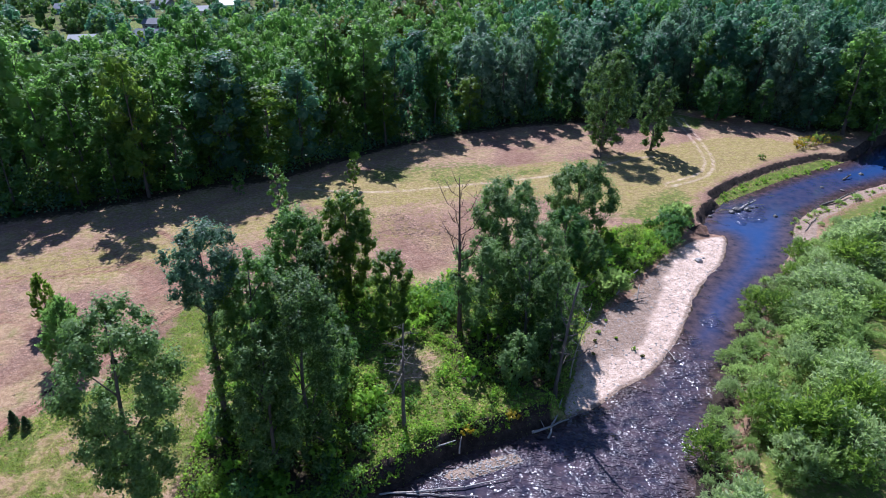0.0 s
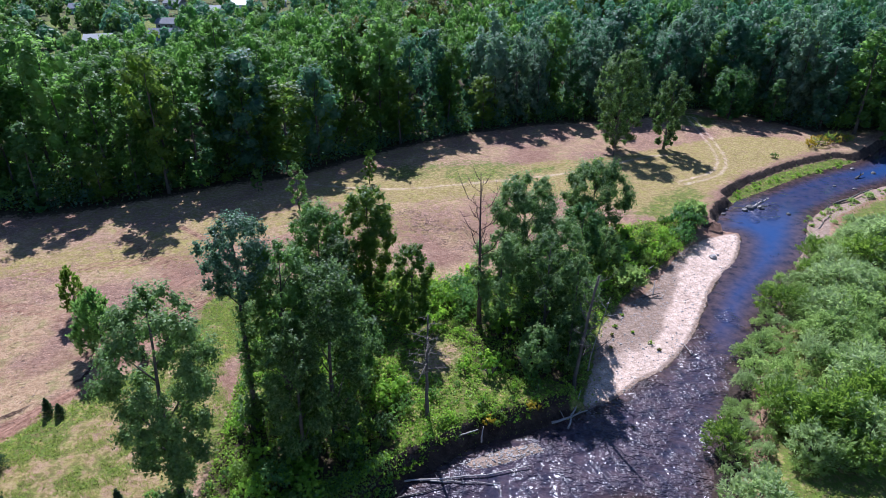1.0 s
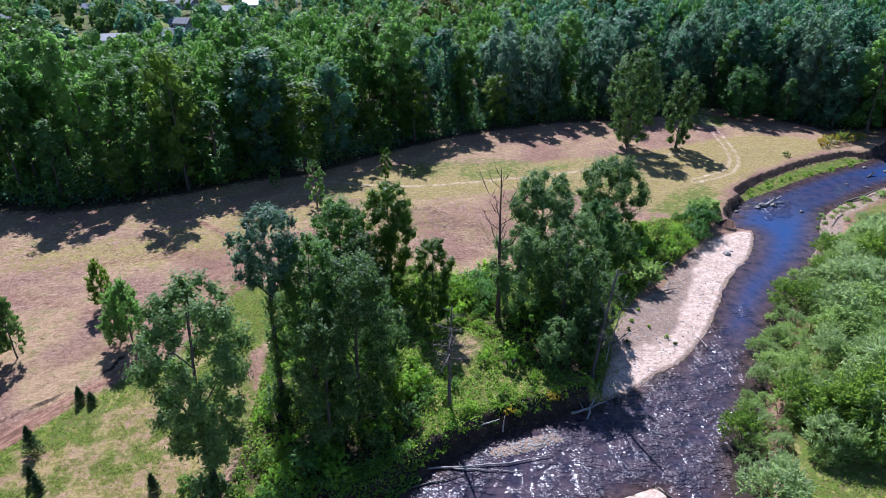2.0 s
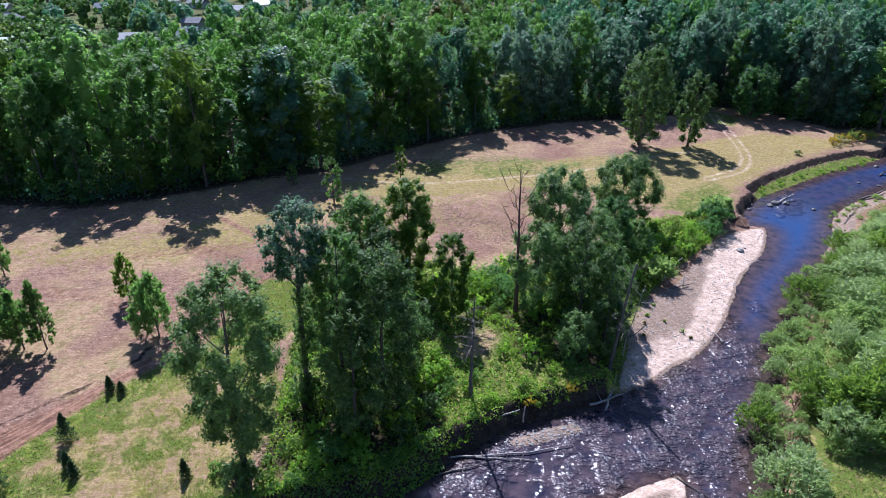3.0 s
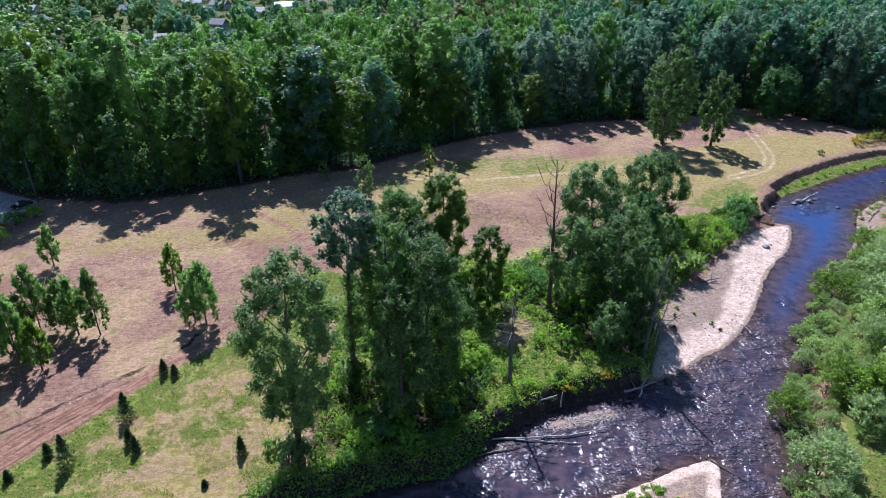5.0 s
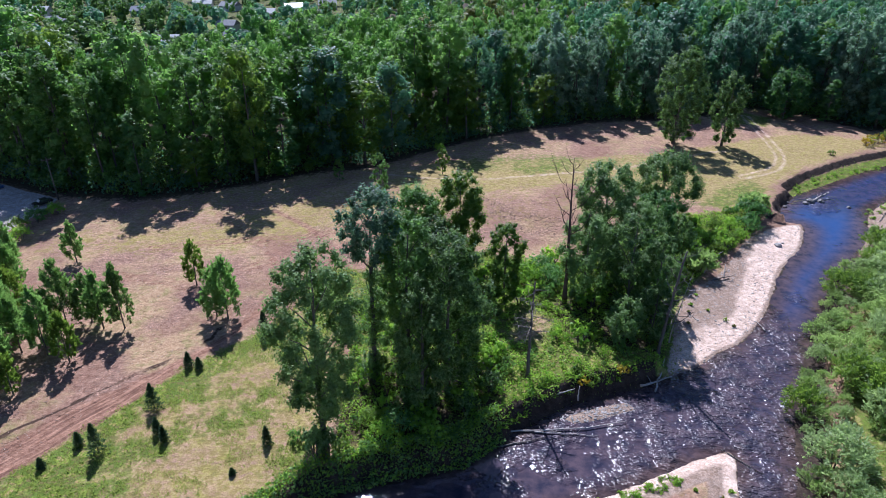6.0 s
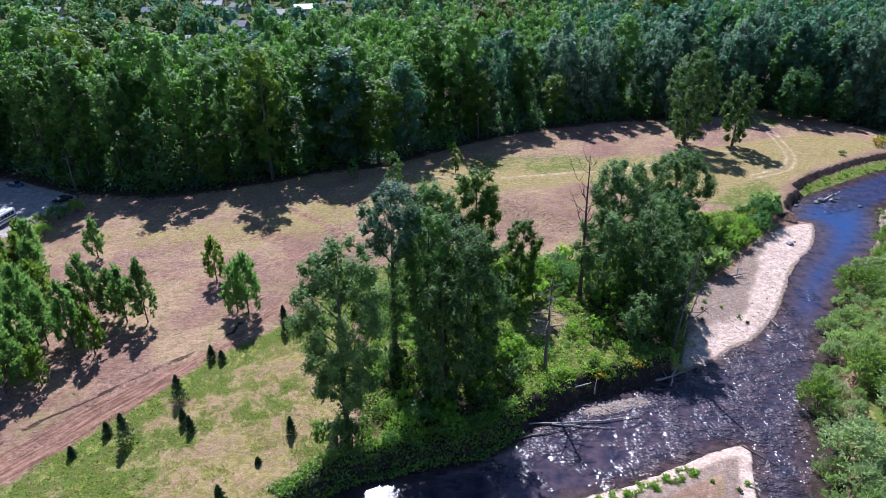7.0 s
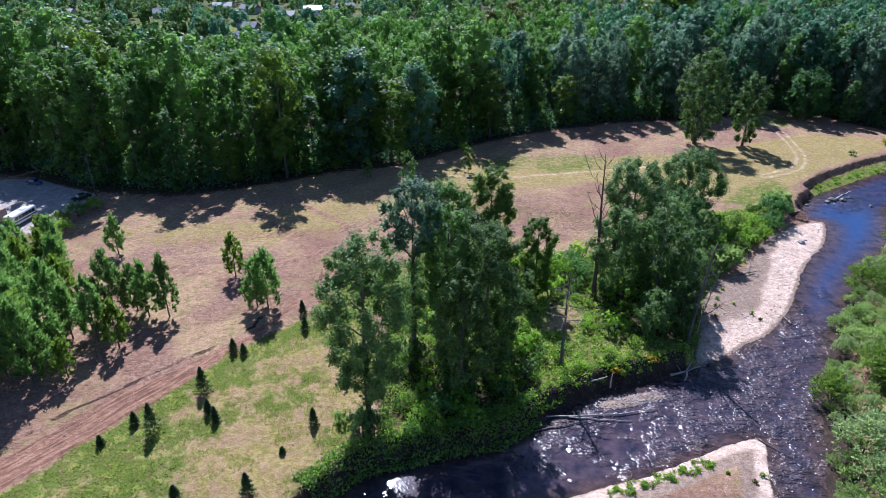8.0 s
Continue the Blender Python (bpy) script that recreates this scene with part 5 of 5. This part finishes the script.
# ---- young firs in the grass ----
def build_fir(seed, h, R):
    r = np.random.default_rng(seed)
    root = new("young_fir")
    V, Fc = tubes([[((0, 0, -0.2), 0.07), ((0, 0, h * 0.9), 0.015)]], 6)
    add_mesh("trunk", poly_mesh("trunk", V, Fc), BARK, root)
    n = int(900 + 260 * h)
    u = r.uniform(size=n) ** 0.75
    a = r.uniform(0, 2 * math.pi, n)
    R = R * 1.2
    tier = 0.66 + 0.34 * np.sin(u * 30 + a * 3 + 2 * np.sin(a * 2))
    rad = R * (1 - u) ** 0.8 * tier * r.uniform(0.3, 1, n) ** 0.5 + 0.04
    p = np.stack([np.cos(a) * rad, np.sin(a) * rad, 0.08 + u * h * 0.95 - rad * 0.12], -1)
    V, per = plumes(r, p - np.array([0, 0, h * 0.1]), 0.10, h, 3.6, -0.1, 0.35)
    V[:, 2] += h * 0.1
    add_mesh("needles", fast_mesh("needles", V, per), NEEDLE, root)
    return root


for k, (x, y, h, R) in enumerate([(-56.3, 65, 2.6, 0.8), (-54.6, 64.7, 2.0, 0.7), (-57.3, 55.4, 4.5, 1.25), (-63.9, 48, 2.2, 0.75), (-60.7, 46.8, 5.0, 1.3), (-54.7, 50.7, 2.5, 0.7), (-53.2, 49.3, 2.6, 0.7), (-39.7, 49.6, 2.9, 0.7), (-44.6, 37.2, 3.6, 1.0), (-53.1, 36.2, 1.8, 0.8), (-48.4, 77, 2.8, 0.8), (-46.7, 72, 2.8, 0.8), (-42.5, 44.2, 0.9, 0.4), (-66.5, 44, 1.6, 0.6)]):
    stand(build_fir(900 + k, h, R), x, y, "small dark green fir standing in rough grass", "tree", "young firs")

# ---- dead trees and driftwood ----
def dead_tree(name, seed, h, r0, lean, boughs, mat, spread=0.28, start=0.35, twigs=3, rise=1.0, broken=0.15):
    r = np.random.default_rng(seed)
    f = bend(lean, h)
    root = new(name)
    V, Fc = tubes([[((f(h * k / 9)[0] + r.uniform(-.06, .06), f(h * k / 9)[1] + r.uniform(-.06, .06), h * k / 9 - (0.5 if k == 0 else 0)), r0 * (1.4 if k == 0 else 1) * (1 - (1 - broken) * k / 9)) for k in range(10)]], 8)
    add_mesh("trunk", poly_mesh("trunk", V, Fc), mat, root)
    for i in range(boughs):
        z = h * (start + (0.97 - start) * (i + 0.5) / boughs)
        a = i * 2.4 + r.uniform(-.5, .5)
        ln = h * spread * r.uniform(0.5, 1.15) * (1.15 - 0.6 * z / h)
        b = Vector((*f(z), z))
        out = Vector((math.cos(a), math.sin(a), 0))
        p1, p2 = b + out * ln * 0.5 + Vector((0, 0, 0.25 * ln * rise)), b + out * ln * 0.95 + Vector((0, 0, 0.85 * ln * rise))
        rb = max(r0 * 0.36 * (1.3 - z / h), 0.055)
        paths = [[(b, rb), (p1, rb * 0.75), (p2, rb * 0.25)]]
        for k in range(twigs):
            q = b.lerp(p1, 0.5 + 0.5 * r.uniform()) if k % 2 else p1.lerp(p2, r.uniform(0.1, 0.8))
            e = q + Vector((r.normal(), r.normal(), abs(r.normal()) * rise + 0.2)) * ln * 0.22
            paths.append([(q, rb * 0.5), (e, rb * 0.2)])
        V, Fc = tubes(paths, 5)
        add_mesh("branch", poly_mesh("branch", V, Fc), mat, root)
    return root


stand(dead_tree("dead_tree", 41, 26.0, 0.38, (-0.2, 2.4), 15, BARK_RED, 0.19, 0.48, 4, 1.5), 2.6, 85.5, "tall bare dead tree with reddish-brown branches", "dead tree")
stand(dead_tree("dead_tree", 42, 15.8, 0.28, (0.3, 1.0), 15, BARK, 0.30, 0.48, 9, -0.12, 0.3), -5.2, 64.6, "broken dead trunk with drooping grey twigs", "dead tree")
stand(dead_tree("dead_tree", 43, 18.5, 0.30, (2.0, 1.2), 14, BARK, 0.24, 0.30, 7, 0.8, 0.45), 16.0, 73.0, "leaning dead tree with bleached bare limbs", "dead tree")
stand(dead_tree("dead_tree", 44, 12.0, 0.13, (2.5, 2.0), 8, DEADWOOD, 0.32, 0.35, 4, 0.6), 19.0, 77.5, "thin bleached dead tree leaning over the bar", "dead tree")
stand(dead_tree("dead_tree", 45, 9.5, 0.16, (0.2, 0.2), 10, BARK, 0.35, 0.3, 5, 0.9), 43.2, 170.0, "bare grey dead shrub tree below a cottonwood", "dead tree")


def log(name, a, b, r, mat, label, seed, stubs=3):
    gen = np.random.default_rng(seed)
    a, b = Vector(a), Vector(b)
    ln = (b - a).length
    path = [(a.lerp(b, k / 6) + Vector((gen.uniform(-.02, .02) * ln, gen.uniform(-.02, .02) * ln, 0)) - a, r * (1 - 0.6 * k / 6)) for k in range(7)]
    paths = [path]
    for k in range(stubs):
        q = path[2 + k % 4][0]
        paths.append([(q, r * 0.4), (q + Vector((gen.normal() * 0.5, gen.normal() * 0.5, 0.35 + 0.4 * gen.uniform())) * 1.2, r * 0.12)])
    V, Fc = tubes(paths, 7)
    ob = add_mesh(name, poly_mesh(name, V, Fc), mat)
    ob.location = a
    return tagged(ob, label, "log", "driftwood")


W = WATER_Z
log("driftwood_log", (-9.5, 55.6, W + .2), (8.5, 58.6, W + .3), 0.15, DEADWOOD, "long pale driftwood trunk lying across shallows", 1, 5)
log("driftwood_log", (-4.5, 56.4, W + .2), (4.2, 56.0, W + .15), 0.11, DEADWOOD, "pale driftwood log lying in shallow water", 2)
log("driftwood_log", (-9.5, 53.4, W + .1), (-3, 55.4, W + .2), 0.13, BARK, "dark wet log lying in shallow water", 3)
log("driftwood_log", (-1.5, 62.3, -2.0), (1.6, 62.8, -1.2), 0.14, DEADWOOD, "bleached stick on the cut bank", 4, 1)
log("driftwood_log", (2.0, 61.9, -2.6), (2.3, 62.9, -0.7), 0.13, DEADWOOD, "bleached stick leaning on the cut bank", 5, 0)
log("driftwood_log", (36.6, 82.5, W + .1), (36.2, 85.2, W + .15), 0.14, DEADWOOD, "pale stick lying at the water line", 6, 1)
for k in range(9):
    a = k * 0.9
    log("driftwood_log", (32 + 2.6 * math.sin(a * 2), 97.5 + k * 0.9, -2.6), (33.5 + 3.0 * math.cos(a), 99 + k * 1.0 + math.sin(a), -2.2 + 1.6 * abs(math.sin(a * 1.3))), 0.13 + 0.02 * (k % 3), DEADWOOD if k % 3 else BARK, "grey driftwood limb in a pile above the bar", 20 + k, 2)
log("driftwood_log", (69.5, 139.6, W), (74.5, 142.4, W + 1.3), 0.42, DEADWOOD, "thick pale stump log stranded in the river", 7, 4)
log("driftwood_log", (90, 141.0, W + .4), (103, 149.0, W + 1.1), 0.35, BARK, "dark fallen trunk along the gravel edge", 8, 5)
log("driftwood_log", (104, 158, W), (107, 160, W + .9), 0.3, BARK, "dark snag sticking out of the river", 9, 3)
log("driftwood_log", (79, 127.5, W + .3), (84, 133.0, W + .9), 0.22, BARK, "dark fallen limb on the gravel edge", 10, 4)
log("driftwood_log", (12, 66, -3.0), (17.5, 69, -3.3), 0.2, DEADWOOD, "bleached log at the foot of the bank", 12, 3)
log("driftwood_log", (14, 65.6, W + .1), (17, 72.0, -2.2), 0.16, DEADWOOD, "bleached log leaning on the bank", 13, 2)
log("driftwood_log", (20, 54, W + .2), (24, 50, W + .1), 0.1, BARK, "dark stick on the island's tip", 14, 1)

# ---- loose cover ----
def sticks(rng, c, length, thick, tilt=0.15):
    """Three-sided slivers lying about the centres c."""
    n = len(c)
    a = rng.uniform(0, 2 * math.pi, n)
    d = np.stack([np.cos(a), np.sin(a), rng.uniform(-tilt, tilt, n)], -1) * (length * rng.uniform(0.4, 1.4, n))[:, None] * 0.5
    s = np.stack([-np.sin(a), np.cos(a), np.zeros(n)], -1) * (thick * rng.uniform(0.6, 1.4, n))[:, None]
    up = np.zeros((n, 3))
    up[:, 2] = thick
    p, q = c - d, c + d
    f1 = np.stack([p - s, q - s * .6, q + up * .8, p + up], 1)
    f2 = np.stack([p + s, p + up, q + up * .8, q + s * .6], 1)
    return np.stack([f1, f2], 1).reshape(-1, 3)


def scatter(rng, poly, n, keep=None):
    p = np.array(poly)
    lo, hi = p.min(0), p.max(0)
    q = rng.uniform(lo, hi, (n * 3, 2))
    ok = distance(q[:, 0], q[:, 1], poly) < 0
    if keep is not None:
        ok &= keep(q[:, 0], q[:, 1])
    q = q[ok][:n]
    return np.stack([q[:, 0], q[:, 1], land(q[:, 0], q[:, 1])], -1)


rng = np.random.default_rng(5)
CLEARING = [(-118, 60), (-90, 40), (-80, 32), (-68, 50), (-55, 72), (-44, 98), (-10, 104), (8, 108), (18, 120), (6, 142), (-20, 144), (-40, 152), (-70, 140), (-96, 128), (-112, 118)]
c = scatter(rng, CLEARING, 9000)
c[:, 2] += 0.03
tagged(add_mesh("wood_chips", fast_mesh("wood_chips", sticks(rng, c, 0.34, 0.035), 4), CHIPS), "scattered broken sticks and wood chips on brown mulch", "debris", kind="stuff")
heaps = []
for x0, y0, x1, y1, n in ((-14, 132, 6, 118, 500), (-12, 124, 8, 112, 400), (-50, 84, -44, 98, 300), (60, 163, 84, 172, 100), (-6, 190, 14, 184, 200), (-88, 52, -80, 58, 100)):
    t = rng.uniform(size=n)
    x, y = x0 + (x1 - x0) * t + rng.normal(size=n) * 2.0, y0 + (y1 - y0) * t + rng.normal(size=n) * 1.6 + 1.5 * np.sin(t * 9)
    heaps.append(np.stack([x, y, land(x, y) + np.abs(rng.normal(size=n)) * 0.10], -1))
c = np.concatenate(heaps)
tagged(add_mesh("brush_heaps", fast_mesh("brush_heaps", sticks(rng, c, 0.42, 0.04, 0.4), 4), TORN), "low rows of dark cut brush and torn turf", "debris", kind="stuff")


def blades(rng, c, h, w):
    n = len(c)
    a = rng.uniform(0, 2 * math.pi, n)
    s = np.stack([np.cos(a), np.sin(a), np.zeros(n)], -1) * (w * rng.uniform(0.6, 1.4, n))[:, None]
    t = np.stack([rng.normal(size=n) * 0.35, rng.normal(size=n) * 0.35, np.ones(n)], -1) * (h * rng.uniform(0.5, 1.3, n))[:, None]
    return np.stack([c - s, c + s, c + t], 1).reshape(-1, 3)


def grassy(x, y):
    i, j = np.searchsorted(xs, x).clip(0, len(xs) - 1), np.searchsorted(ys, y).clip(0, len(ys) - 1)
    return g[j, i] > 0.55


c = np.concatenate([scatter(rng, near_green, 14000, grassy), scatter(rng, wood_green, 11000), scatter(rng, LEDGE, 1500), scatter(rng, far_grass, 5000, grassy), scatter(rng, MEADOW, 2500), scatter(rng, OPENING, 2500)])
tagged(add_mesh("grass", fast_mesh("grass", blades(rng, c, 0.22, 0.13), 3), GRASS), "tufts of green and yellowing rough grass", "grass", kind="stuff")

# thicker tufts in the rough grass
c = scatter(rng, near_green, 60000, lambda x, y: (distance(x, y, LANE, False) > 2.5) & (wobble(x, y, 0.75, 1.0) + 0.8 * wobble(x, y, 1.9, 3.0) + 0.5 * wobble(x, y, 3.7, 7.0) > 0.12))[:34000]
tagged(add_mesh("tall_grass", fast_mesh("tall_grass", blades(rng, c, 0.32, 0.04), 3), GRASS), "thick tufts of long green and yellow grass", "grass", kind="stuff")

# a tangle of leafy undergrowth, higher and lower in waves
c = np.concatenate([scatter(rng, wood_green, 62000, lambda x, y: (river_distance(x, y) > 0.8) & (distance(x, y, GRAVEL_BAR) > 0.8) & (distance(x, y, bare_patches[0]) > 0)), scatter(rng, LEDGE, 1200)])
wave = 0.6 * wobble(c[:, 0], c[:, 1], 0.9) + 0.5 * wobble(c[:, 0], c[:, 1], 2.1, 2.0) + 0.35 * wobble(c[:, 0], c[:, 1], 4.3, 5.0)
c, wave = c[wave > -0.3], wave[wave > -0.3]
top = np.clip(0.35 + 1.25 * wave, 0.05, 1.9)
c[:, 2] += top * rng.uniform(size=len(c)) ** 0.6
for k, mt in enumerate((SHRUB, SHRUB, LIME)):
    V, per = leaves(rng, c[k::3], 0.25, quad=False)
    tagged(add_mesh("undergrowth", fast_mesh("undergrowth", V, per), mt), "tangled bright green undergrowth along the bank", "undergrowth", kind="stuff")

# brush hanging down the shaded bank to the water
DRAPE = [(-37, 38.0), (-31.5, 43.2), (-22.3, 46.6), (-14.2, 49), (-8.6, 54), (-10, 57.5), (-18, 52.5), (-24, 50), (-33, 47), (-40, 40)]
c = scatter(rng, DRAPE, 9000)
c[:, 2] = np.maximum(c[:, 2], WATER_Z + 0.1) + rng.uniform(0.0, 1.0, len(c)) ** 0.7 * np.clip(0.9 + 0.8 * wobble(c[:, 0], c[:, 1], 0.8, 1.0), 0.2, 1.8)
for k, mt in enumerate((COTTON_DARK, SHRUB, COTTON)):
    V, per = leaves(rng, c[k::3], 0.30, quad=False)
    tagged(add_mesh("bank_brush", fast_mesh("bank_brush", V, per), mt), "dense green brush hanging over the river bank", "undergrowth", kind="stuff")

ico = bmesh.new()
bmesh.ops.create_icosphere(ico, subdivisions=1, radius=1)
ico_v = np.array([v.co[:] for v in ico.verts])
ico_f = np.array([[v.index for v in f.verts] for f in ico.faces])
ico.free()
c = np.concatenate([scatter(rng, GRAVEL_BAR, 1700), scatter(rng, ISLAND, 500, lambda x, y: y > 30), scatter(rng, SHOAL, 420), scatter(rng, [(57, 128), (60, 134), (68, 143), (70, 142), (62, 132)], 160)])
s = 0.05 + 0.13 * rng.uniform(size=len(c)) ** 3
tri_v = ico_v[ico_f.ravel()][None] * s[:, None, None] * np.array([1.2, 1, 0.7]) * rng.uniform(0.7, 1.3, (len(c), 1, 3)) + c[:, None]
tagged(add_mesh("river_stones", fast_mesh("river_stones", tri_v.reshape(-1, 3), 3), STONE), "grey rounded stones strewn over gravel bars", "stones", kind="stuff")


def boulder(x, y, r, label="dark weathered rock on the pale gravel bar", z=None):
    bm = bmesh.new()
    bmesh.ops.create_icosphere(bm, subdivisions=3, radius=r)
    for v in bm.verts:
        v.co *= 1 + 0.28 * noise.noise(v.co * 1.7 / r + Vector((x, y, 0)))
        v.co.z *= 0.65
    ob = part("rock", bm, STONE if y < 120 else WET)
    ob.location = (x, y, (ground_z(x, y) if z is None else z) + 0.15 * r)
    tagged(ob, label, "rock")


for x, y, r in ((51.2, 114.3, 0.75), (52.6, 115.4, 0.3), (68.8, 139.2, 1.0), (67.3, 138.2, 0.7), (71.5, 139.5, 0.8), (61.5, 136, 0.5), (63, 138.5, 0.45), (76.5, 136, 0.5), (100, 151, 0.5), (96, 153, 0.45), (111, 162, 0.6), (107, 165, 0.6)):
    boulder(x, y, r, "dark weathered rock on the pale gravel bar" if y < 120 else "wet rock standing in shallow river water", None if y < 120 else WATER_Z)
for k, (x, y, s) in enumerate(((30.5, 84.6, 0.5), (31.5, 83.2, 0.3), (25.5, 88.5, 0.45), (24.6, 86.2, 0.4), (27.5, 92, 0.35), (23.6, 83, 0.35), (28.2, 87.2, 0.25), (17.5, 45.5, 0.35), (14.5, 46.6, 0.3), (16.5, 42.5, 0.3), (19.0, 46.8, 0.45))):
    b = build_shrub("gravel_weed", 960 + k, 1.2 * s, 1.1 * s, OLIVE if k % 2 else SHRUB, 200, 0.16, 6, feather=False)
    stand(b, x, y, "small weed tuft growing on bare gravel", "plant", "gravel weeds")
